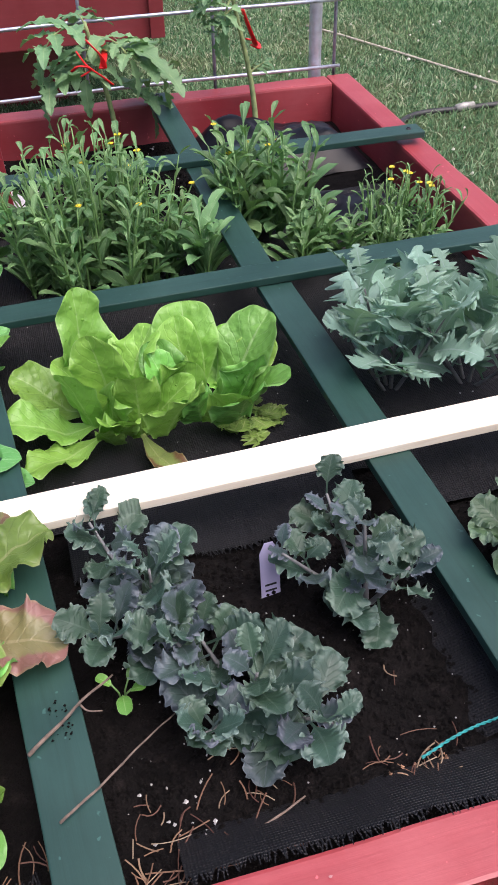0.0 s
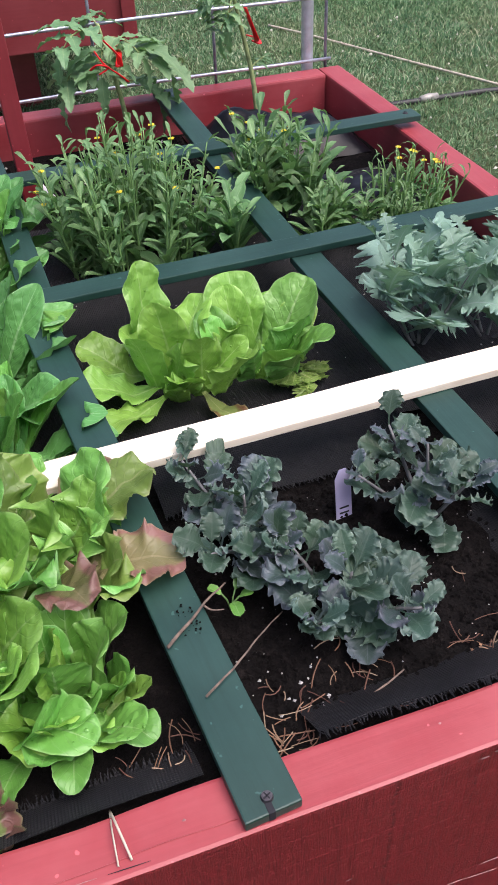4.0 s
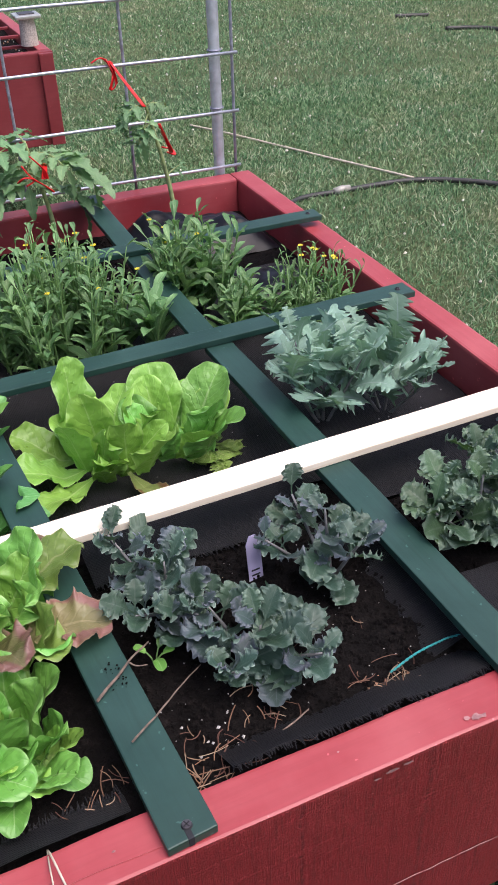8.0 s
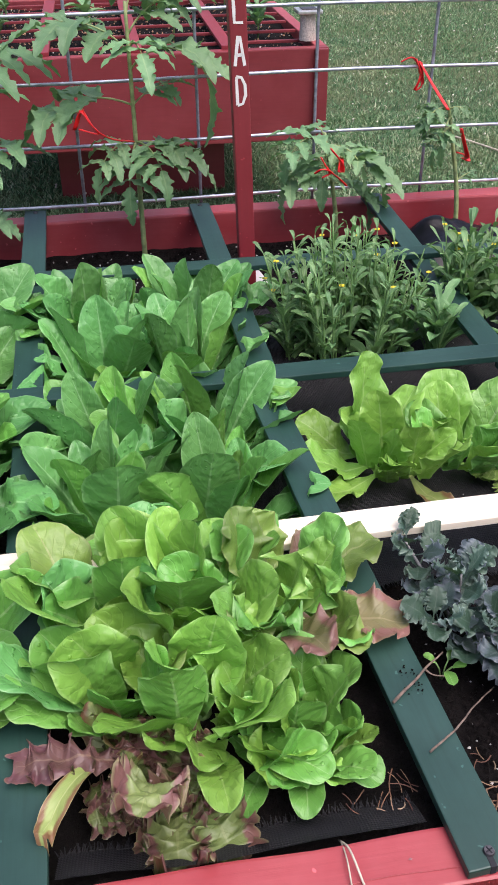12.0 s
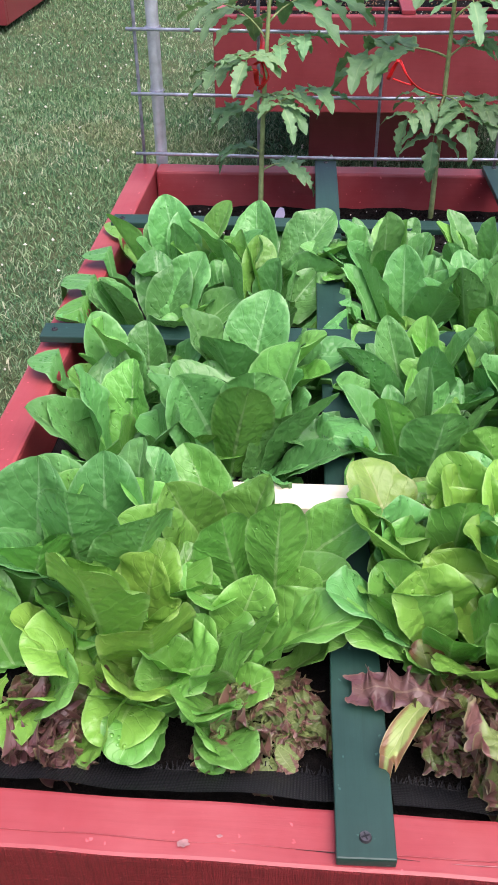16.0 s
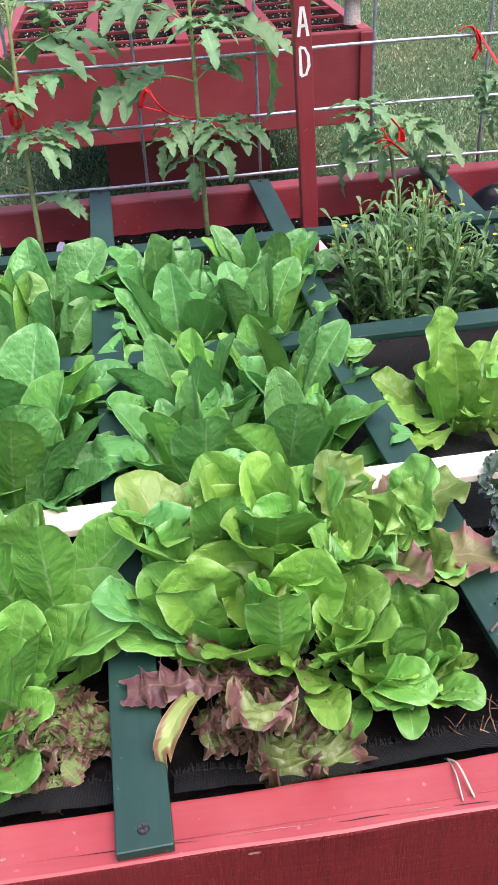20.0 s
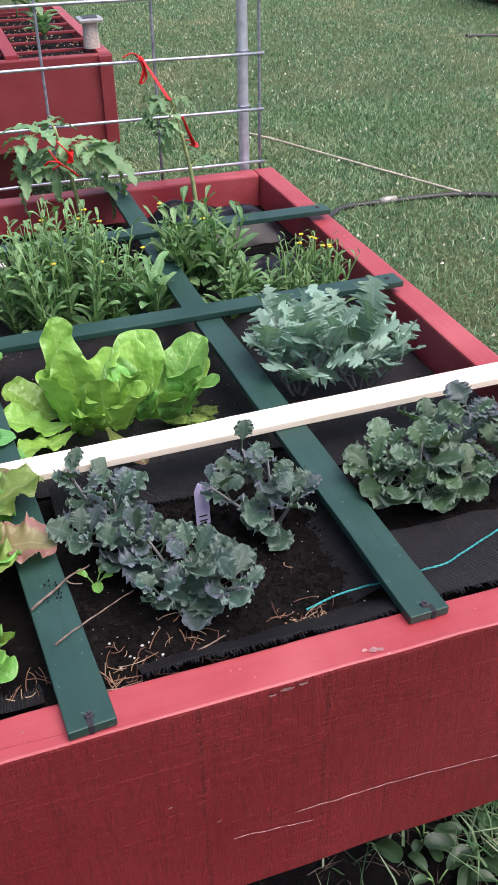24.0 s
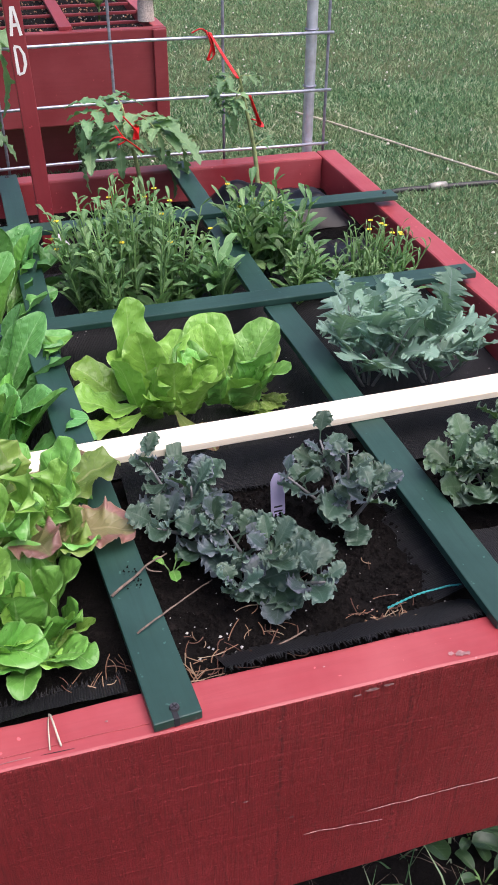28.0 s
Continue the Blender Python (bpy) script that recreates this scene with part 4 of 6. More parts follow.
def rosette(name, x, y, n, L, WL, prof, mat, label, category, seed, rad=0.045, out=56, group="", mix=(), extra=(), z=None, droop=26, rise=4, **shape):
    """A plant of single leaves that stand in a loose bunch: outer ones lean out, inner ones stand upright.
    mix: other leaf colours and their share. extra: leaves of their own: azimuth, length, width to length, two climbs, a material, and where they start."""
    rng = np.random.default_rng(seed)
    z = soil_z(x, y) if z is None else z
    ob = thing(name, (x, y, z), label, category, group)
    az = rng.uniform(0, 360)
    for i in range(n):
        d = math.sqrt((i + 0.5) / n)
        az += 137.5 + rng.uniform(-25, 25)
        l = L * (1.04 - 0.20 * d) * rng.uniform(0.78, 1.12)
        e0 = 86 + (out - 86) * d ** 1.15 + rng.uniform(-14, 14)
        e1 = e0 - droop * rng.uniform(-0.35, 1.25) * (0.35 + 0.65 * d) + rise * rng.uniform(0, 1)
        w = l * WL * rng.uniform(0.82, 1.2)
        sh = dict(shape)
        sh["ruffle"] = shape["ruffle"] * rng.choice([0.5, 0.8, 1.0, 1.9])
        P, F, uv = leaf_data(rng, l, w, prof, e0, e1, twist=rng.uniform(-26, 26), bend=rng.uniform(-16, 16), **sh)
        r = rad * d
        P = placed(P, az + rng.uniform(-38, 38), (r * math.cos(radians(az)), r * math.sin(radians(az)), -0.004), rng.uniform(-24, 24))
        m, pick = mat, rng.random()
        for mm, share in mix:
            if pick < share:
                m = mm
                break
            pick -= share
        link_mesh("leaf", settle(P, (x, y, z), rng.uniform(0, 0.008)), F, m, ob, "", uv)
    for a, l, wl, e0, e1, m, at in extra:
        P, F, uv = leaf_data(rng, l, l * wl, prof, e0, e1, twist=rng.uniform(-8, 8), bend=rng.uniform(-12, 12), **shape)
        link_mesh("leaf", settle(placed(P, a, (at[0], at[1], at[2] if len(at) > 2 else 0.0)), (x, y, z), rng.uniform(0.002, 0.008)), F, m or mat, ob, "", uv)
    bm = bmesh.new()
    bmesh.ops.create_uvsphere(bm, u_segments=10, v_segments=6, radius=0.009)
    part("crown_base", bm, STEM_G, ob, smooth=True)
    return ob


ROM = dict(fold=0.26, cup=0.20, ruffle=0.030, waves=2.0, teeth=0.035, n_teeth=8, blister=0.006, nv=27, nu=13, curl=8, rim=0.030, pucker=0.050, ribs=6)
BUT = dict(fold=0.14, cup=0.22, ruffle=0.055, waves=2.2, teeth=0.03, n_teeth=5, blister=0.010, nv=27, nu=13, curl=14, rim=0.035, pucker=0.045, ribs=5)
FRI = dict(fold=0.05, cup=0.1, ruffle=0.20, waves=6.0, teeth=0.20, n_teeth=9, fine=0.12, blister=0.055, nv=81, nu=13, curl=24, hem=1.7)

RL = "leafy green romaine lettuce with crinkled upright leaves"
ROWS_Y = (0.4146, 0.5361, 0.7012, 0.8345)
OWN = {
    (0, 0, 1): [(275, 0.1576, 0.46, 76, 88, None, (0.0239, 0.0)), (352, 0.148, 0.55, 46, 14, None, (0.0191, -0.0095)), (200, 0.1432, 0.55, 40, 12, None, (0.0, -0.0191)), (130, 0.1432, 0.45, 58, 40, None, (0.0, 0.0))],
    (0, 0, 0): [(280, 0.1241, 0.5, 50, 30, None, (0.0286, -0.0191)), (190, 0.1241, 0.55, 60, 50, None, (-0.0191, 0.0))],
    (0, 1, 1): [(20, 0.1432, 0.52, 50, 20, None, (0.0191, 0.0)), (75, 0.1528, 0.5, 66, 60, None, (0.0, 0.0)), (250, 0.1432, 0.5, 70, 70, None, (0.0, 0.0)), (350, 0.1432, 0.45, 34, 10, None, (0.0191, 0.0))],
    (0, 2, 0): [(170, 0.1241, 0.5, 50, 15, None, (0.0, 0.0))],
    (1, 0, 0): [(190, 0.1432, 0.44, 42, 14, None, (-0.0095, 0.0)), (280, 0.1337, 0.5, 70, 80, None, (0.0095, -0.0095)), (230, 0.1241, 0.5, 60, 50, None, (-0.0191, -0.0095))],
    (1, 0, 1): [(350, 0.1098, 0.42, 40, 10, None, (0.0191, 0.0)), (325, 0.1146, 0.38, 34, 10, None, (0.0191, -0.0095)), (268, 0.1337, 0.46, 74, 84, None, (-0.0191, 0.0)), (300, 0.1146, 0.3, 40, 20, None, (0.0, -0.0191))],
    (1, 1, 0): [(175, 0.1337, 0.45, 40, 5, None, (-0.0191, 0.0))],
    (1, 3, 0): [(172, 0.1432, 0.42, 45, 20, None, (-0.0095, 0.0)), (215, 0.1241, 0.5, 40, -5, None, (-0.0095, 0.0))],
    (1, 3, 1): [(5, 0.148, 0.50, 44, 16, None, (0.0191, -0.0095))],
}
k = 0
for col, xs in enumerate(((0.100, 0.230), (0.411, 0.524))):
    for row, y in enumerate(ROWS_Y):
        for side, x in enumerate(xs):
            rng = random.Random(k)
            big = (1.06, 0.96)[col] * (1.0, 1.0, 0.98, 1.0)[row]
            rosette("romaine_lettuce", x + rng.uniform(-0.012, 0.012), y + rng.uniform(-0.012, 0.012), (18, 26)[col], 0.138 * big * rng.uniform(0.94, 1.06), (0.45, 0.37)[col], "romaine", ROMAINE,
                    RL, "lettuce", 100 + k, (0.036, 0.036)[col], (36, 42)[col], "romaine lettuces", extra=OWN.get((col, row, side), ()), mix=((GREENLET, 0.3),), **ROM)
            k += 1

# front squares: mixed lettuces
G = "mixed lettuces"
rosette("green_lettuce", 0.1427, 0.2306, 9, 0.1432, 0.561, "romaine", ROMAINE, "tall dark green lettuce behind the pale ones", "lettuce", 201, 0.0239, 52, G,
        extra=[(262, 0.1576, 0.46, 76, 84, None, (-0.0191, -0.0191)), (300, 0.148, 0.50, 70, 72, None, (0.0095, -0.0191)), (225, 0.1432, 0.5, 60, 50, None, (-0.0191, -0.0191))], **ROM)
rosette("green_lettuce", 0.0712, 0.2052, 9, 0.1385, 0.537, "romaine", GREENLET, "soft green lettuce by the side board", "lettuce", 215, 0.0239, 48, G, mix=((ROMAINE, 0.5),), **ROM)
rosette("light_lettuce", 0.1618, 0.1545, 15, 0.1127, 0.561, "butter", BUTTER, "pale yellow-green loose-leaf lettuce", "lettuce", 202, 0.0258, 48, G, mix=((GREENLET, 0.45),),
        extra=[(255, 0.1576, 0.50, 78, 72, None, (-0.0095, 0.0)), (300, 0.1194, 0.62, 66, 70, None, (0.0191, -0.0095)), (200, 0.105, 0.6, 55, 30, None, (0.0095, -0.0191)), (268, 0.0812, 0.7, 58, -20, None, (0.0191, -0.0286))], **BUT)
rosette("green_lettuce", 0.2361, 0.2407, 11, 0.1432, 0.488, "romaine", GREENLET, "upright bright green lettuce", "lettuce", 203, 0.0277, 50, G,
        extra=[(275, 0.1385, 0.36, 80, 86, None, (0.0382, -0.0191)), (0, 0.105, 0.5, 50, 20, None, (0.0191, -0.0286))], **ROM)
rosette("green_lettuce", 0.2456, 0.1545, 11, 0.105, 0.512, "romaine", GREENLET, "bright green lettuce with wavy leaves", "lettuce", 204, 0.0277, 46, G,
        extra=[(350, 0.1194, 0.46, 60, 15, None, (0.0095, 0.0))], **dict(ROM, ruffle=0.07))
rosette("light_lettuce", 0.2142, 0.1169, 11, 0.0812, 0.659, "butter", GREENLET, "low bright green lettuce by the front board", "lettuce", 216, 0.0201, 36, G,
        extra=[(255, 0.0716, 0.6, 58, -20, None, (-0.0191, -0.0095)), (285, 0.0669, 0.6, 68, 66, None, (0.0191, -0.0191)), (262, 0.0478, 0.6, 40, -10, None, (0.0286, -0.0191))], **BUT)
rosette("light_lettuce", 0.0855, 0.1291, 12, 0.0955, 0.561, "butter", GREENLET, "soft pale lettuce by the front board", "lettuce", 205, 0.0267, 40, G, mix=((BUTTER, 0.3),),
        extra=[(265, 0.0669, 0.5, 60, -20, BUTTER, (0.0191, -0.0191)), (250, 0.0573, 0.6, 60, -20, None, (-0.0191, -0.0191))], **BUT)
rosette("frilled_lettuce", 0.1255, 0.0925, 37, 0.04736, 0.62, "frill", FRILL, "red-edged frilled lettuce between pale ones", "lettuce", 206, 0.021, 62, G, mix=((PURPLE, 0.2),), rise=-30, droop=60, **FRI)
rosette("frilled_lettuce", 0.2685, 0.0986, 44, 0.03512, 0.74, "frill", FRILL, "red-edged frilled lettuce by the green strip", "lettuce", 207, 0.0306, 40, G, rise=-30, droop=50, **FRI)
rosette("red_leaf_lettuce", 0.4038, 0.2559, 14, 0.1318, 0.537, "butter", GREENLET, "green lettuce with red-tinged outer leaves", "lettuce", 208, 0.0229, 50, G, mix=((REDLEAF, 0.08), (ROMAINE, 0.25)),
        extra=[(215, 0.1432, 0.50, 66, 62, BUTTER, (-0.0191, -0.0095)), (120, 0.1241, 0.5, 62, 30, REDLEAF, (-0.0191, 0.0)), (270, 0.1241, 0.4, 80, 84, GREENLET, (0.0143, 0.0))], **BUT)
rosette("light_lettuce", 0.4715, 0.261, 16, 0.1318, 0.537, "butter", BUTTER, "pale green lettuce with broad upright leaves", "lettuce", 209, 0.0267, 50, G, mix=((GREENLET, 0.4),), **BUT)
rosette("red_leaf_lettuce", 0.541, 0.2356, 17, 0.1194, 0.512, "butter", GREENLET, "green lettuce with bronze outer leaves over the strip", "lettuce", 210, 0.0258, 46, G, mix=((REDLEAF, 0.10), (BUTTER, 0.2)),
        extra=[(348, 0.0879, 0.60, 30, -16, BRONZE, (0.0239, -0.0239, 0.0334)), (25, 0.0955, 0.60, 34, -6, REDLEAF, (0.0239, 0.0095, 0.0334)), (60, 0.0955, 0.5, 55, 10, BRONZE, (0.0286, 0.0191)), (300, 0.0859, 0.55, 50, 10, BRONZE, (0.0, -0.0191, 0.0286)), (250, 0.0955, 0.56, 66, 60, REDLEAF, (-0.0191, -0.0191)), (320, 0.1003, 0.5, 55, 20, REDLEAF, (0.0095, -0.0191))], **dict(BUT, ruffle=0.10, waves=4.0, nv=41, blister=0.016))
rosette("green_lettuce", 0.4114, 0.1798, 12, 0.107, 0.561, "butter", GREENLET, "bright green lettuce with broad leaves", "lettuce", 217, 0.021, 44, G, mix=((BUTTER, 0.3), (REDLEAF, 0.06)),
        extra=[(195, 0.1194, 0.46, 56, 40, ROMAINE, (-0.0191, 0.0)), (180, 0.1003, 0.56, 55, 20, None, (-0.0095, -0.0191))], **BUT)
rosette("light_lettuce", 0.4715, 0.1697, 17, 0.1098, 0.561, "butter", BUTTER, "pale yellow-green lettuce with broad leaves", "lettuce", 211, 0.0267, 46, G, mix=((GREENLET, 0.3),),
        extra=[(270, 0.1194, 0.42, 78, 80, GREENLET, (-0.0191, -0.0286)), (300, 0.1194, 0.52, 62, 50, None, (0.0191, -0.0286)), (312, 0.1003, 0.42, 45, 0, GREENLET, (0.0191, -0.0382)), (280, 0.0955, 0.34, 55, 10, None, (0.0, -0.0478))], **BUT)
rosette("butter_lettuce", 0.5382, 0.1311, 29, 0.0802, 0.561, "butter", GREENLET, "compact bright green butter lettuce", "lettuce", 212, 0.0306, 54, G, mix=((BUTTER, 0.4),),
        extra=[(268, 0.0573, 0.46, 60, -20, None, (0.0, -0.0334)), (240, 0.0573, 0.46, 50, -20, GREENLET, (-0.0286, -0.0286)), (300, 0.0621, 0.5, 50, -10, None, (0.0191, -0.0191))], **BUT)
rosette("frilled_lettuce", 0.4343, 0.1007, 58, 0.04584, 0.62, "frill", FRILL, "red-edged frilled lettuce drooping by the front board", "lettuce", 213, 0.0267, 50, G, mix=((PURPLE, 0.15),), rise=-30, droop=70,
        extra=[(182, 0.0812, 0.45, 30, -24, PURPLE, (-0.0239, 0.0095, 0.0334)), (268, 0.0669, 0.7, 66, -50, None, (0.0095, -0.0191)), (290, 0.0621, 0.8, 62, -50, None, (0.0286, -0.0191)), (255, 0.1003, 0.5, 84, 20, None, (0.0, -0.0095))], **FRI)
rosette("fading_lettuce", 0.4048, 0.1189, 3, 0.0764, 0.488, "butter", FADING, "small fading lettuce with one long browned leaf", "lettuce", 214, 0.0067, 52, G,
        extra=[(236, 0.1003, 0.17, 62, -76, FADING, (-0.0115, -0.0048, 0.0191))], **BUT)

# the two lettuces of the open square
rosette("loose_leaf_lettuce", 0.716, 0.486, 15, 0.112, 0.40, "butter", BUTTER, "yellow-green loose-leaf lettuce on black cloth", "lettuce", 220, 0.0248, 48, "pale lettuces on black cloth",
        extra=[(115, 0.1432, 0.36, 84, 80, None, (-0.0191, 0.0191)), (268, 0.105, 0.42, 76, 80, None, (0.0191, -0.0286)), (292, 0.1003, 0.6, 66, 50, None, (0.0382, -0.0286)), (185, 0.1003, 0.5, 40, 14, None, (-0.0191, -0.0095)), (205, 0.0859, 0.46, 34, 2, None, (-0.0191, -0.0286)), (285, 0.1003, 0.26, 42, -20, FADING, (0.0191, -0.0382))], **dict(BUT, ruffle=0.09, waves=3.0))
rosette("loose_leaf_lettuce", 0.800, 0.486, 12, 0.106, 0.46, "butter", GREENLET, "light green loose-leaf lettuce with rounded leaves", "lettuce", 223, 0.0239, 48, "pale lettuces on black cloth", mix=((BUTTER, 0.4),),
        extra=[(85, 0.1098, 0.60, 76, 50, BUTTER, (-0.0095, 0.0191)), (30, 0.1146, 0.58, 60, 40, None, (0.0191, 0.0)), (330, 0.0955, 0.56, 55, 35, None, (0.0191, -0.0095)), (285, 0.0859, 0.7, 60, 60, None, (0.0191, -0.0286))], **BUT)
rosette("frilled_lettuce", 0.836, 0.452, 20, 0.026, 0.8, "frill", REDLEAF, "low brown-green frilled lettuce under the pale ones", "lettuce", 224, 0.0172, 35, "pale lettuces on black cloth", rise=-30, droop=60, **FRI)


def kale(name, x, y, h, n, leaf, WL, prof, mats, label, seed, spread=0.03, z=None, lean=(0, 0), **shape):
    """A kale plant: a few leaning stalks that carry long-stemmed leaves facing outward at several heights."""
    rng = np.random.default_rng(seed)
    z = soil_z(x, y) if z is None else z
    ob = thing(name, (x, y, z), label, "kale", "kale plants")
    stalks = 4
    for k in range(stalks):
        a = k / stalks * 6.28 + rng.uniform(0, 1.0)
        hh = h * ((0.50 if prof == "kale" else 0.62) if k else 0.66) * rng.uniform(0.8, 1.1)
        d = spread * (0 if k == 0 else rng.uniform(0.6, 1.2))
        top = Vector((lean[0] + d * math.cos(a), lean[1] + d * math.sin(a), hh))
        pts = smooth_path([(0, 0, -0.006), (top.x * 0.55, top.y * 0.55, hh * 0.5), tuple(top)], 4)
        tube("stalk", pts, np.linspace(0.0024, 0.0010, len(pts)), STEM_P, ob)
        az = rng.uniform(0, 360)
        m = n // stalks
        for i in range(m):
            q = i / (m - 1)
            az += 137.5 + rng.uniform(-30, 30)
            at = pts[int((0.30 + 0.70 * q ** 0.8) * (len(pts) - 1))]
            l = leaf * (1.15 - 0.45 * q ** 1.5) * rng.uniform(0.75, 1.2)
            e0 = (46 if prof == "russian" else 18) + (36 if prof == "russian" else 38) * q + rng.uniform(-14, 18)
            e1 = e0 - (rng.uniform(0, 34) if prof == "kale" else rng.uniform(10, 45))
            P, F, uv = leaf_data(rng, l, l * WL * rng.uniform(0.85, 1.2), prof, e0, e1, twist=rng.uniform(-20, 20), bend=rng.uniform(-24, 24), **shape)
            P = placed(P, az, tuple(at), rng.uniform(-20, 20))
            link_mesh("leaf", settle(P, (x, y, z), rng.uniform(0, 0.008)), F, mats[0] if rng.random() < 0.7 else mats[-1], ob, "", uv)
    return ob


KAL = dict(fold=0.08, cup=0.14, ruffle=0.100, waves=6.0, teeth=0.22, n_teeth=5, fine=0.14, blister=0.012, nv=67, nu=13, tip=0.42, curl=10, stem=0.40, hem=5.0)
RUS = dict(fold=0.08, cup=0.10, ruffle=0.045, waves=3, teeth=0.90, n_teeth=5, fine=0.45, blister=0.004, nv=101, nu=11, tip=0.30, lobed=True, curl=14, stem=0.26, hem=4.0)
KL = "curly blue-green kale with ruffled leaves"
kale("curly_kale", 0.706, 0.228, 0.092, 46, 0.043, 0.70, "kale", (KALE, KALE_P), KL, 301, 0.062, lean=(0.0, 0.006), **KAL)
kale("curly_kale", 0.752, 0.142, 0.066, 44, 0.043, 0.70, "kale", (KALE, KALE_P), KL + " tinged purple", 302, 0.060, lean=(0.004, -0.004), **KAL)
kale("curly_kale", 0.858, 0.203, 0.114, 42, 0.038, 0.70, "kale", (KALE, KALE_P), KL + " tinged purple", 303, 0.052, lean=(0.0, 0.016), **KAL)
kale("curly_kale", 1.012, 0.192, 0.104, 48, 0.049, 0.70, "kale", (KALE_G, KALE_G), "curly green kale by the corner", 304, 0.060, **KAL)
kale("curly_kale", 1.082, 0.220, 0.116, 48, 0.049, 0.70, "kale", (KALE_G, KALE_P), "curly green kale by the side board", 305, 0.055, **KAL)
kale("lobed_kale", 0.990, 0.468, 0.160, 28, 0.086, 0.66, "russian", (RUSSIAN,), "pale blue-green kale with deeply lobed leaves", 306, 0.050, **RUS)
kale("lobed_kale", 1.070, 0.458, 0.130, 28, 0.086, 0.66, "russian", (RUSSIAN,), "pale blue-green kale with deeply lobed leaves", 307, 0.058, lean=(0.01, 0.0), **RUS)


def arugula(x, y, h, rx, ry, n, label, seed, leaf=0.050, flowers=8, thin=(0.22, 0.34), rise=58):
    """A bolting clump: many thin stalks with narrow leaves and a few yellow flowers."""
    rng = np.random.default_rng(seed)
    ob = thing("arugula", (x, y, soil_z(x, y)), label, "arugula", "arugula clumps")
    for i in range(n):
        a, d = rng.uniform(0, 360), math.sqrt(rng.uniform(0, 1))
        bx, by = d * rx * math.cos(radians(a)), d * ry * math.sin(radians(a))
        hh = h * rng.uniform(0.72, 1.08) * (1.06 - 0.3 * d)
        lx, ly = bx * rng.uniform(0.1, 0.45) + rng.uniform(-0.012, 0.012), by * rng.uniform(0.1, 0.45) + rng.uniform(-0.012, 0.012)
        pts = smooth_path([(bx, by, -0.006), (bx + lx * 0.3, by + ly * 0.3, hh * 0.5), (bx + lx, by + ly, hh)], 4)
        st = tube("stalk", pts, np.linspace(0.0019, 0.0008, len(pts)), STEM_G, ob, sides=5)
        j = Joined()
        az = rng.uniform(0, 360)
        m = rng.integers(9, 14)
        for q in np.linspace(0.05, 1, m):
            p = pts[min(len(pts) - 1, int(q * (len(pts) - 1)))]
            az += 137.5 + rng.uniform(-20, 20)
            l = leaf * (1.15 - 0.7 * q) * rng.uniform(0.75, 1.25)
            P, F, uv = leaf_data(rng, l, l * rng.uniform(*thin), "arugula", rise + rng.uniform(-20, 18), rng.uniform(-25, 45), nv=7, nu=5, fold=0.25, cup=0.2, ruffle=0.03, waves=2, bend=rng.uniform(-40, 40))
            j.add(placed(P, az, tuple(p)), F, uv)
        j.link("foliage", ARUGULA, st)
        if i < flowers:
            f = Joined()
            for kk in range(4):
                P, F, uv = leaf_data(rng, 0.0050, 0.0045, "round", 40, 5, nv=6, nu=5)
                f.add(placed(P, 90 * kk + 20, tuple(pts[-1])), F, uv)
            f.link("flower", PETAL, st, "small yellow four-petalled flower")
    return ob


arugula(0.745, 0.785, 0.178, 0.092, 0.066, 84, "dense bolting arugula with small yellow flowers", 401, 0.044, 12, (0.24, 0.36))
arugula(0.856, 0.735, 0.105, 0.014, 0.014, 4, "a few tall arugula shoots by the strip", 402, 0.070, 0, (0.24, 0.34), 66)
arugula(0.962, 0.825, 0.160, 0.052, 0.052, 26, "leafy arugula with a few yellow flowers", 403, 0.064, 6, (0.22, 0.32))
arugula(1.005, 0.725, 0.085, 0.034, 0.028, 12, "short leafy arugula in the corner square", 404, 0.050, 0, (0.2, 0.3))
arugula(1.100, 0.725, 0.112, 0.058, 0.042, 34, "spiky arugula seedlings with yellow buds", 405, 0.040, 7, (0.13, 0.20), 74)


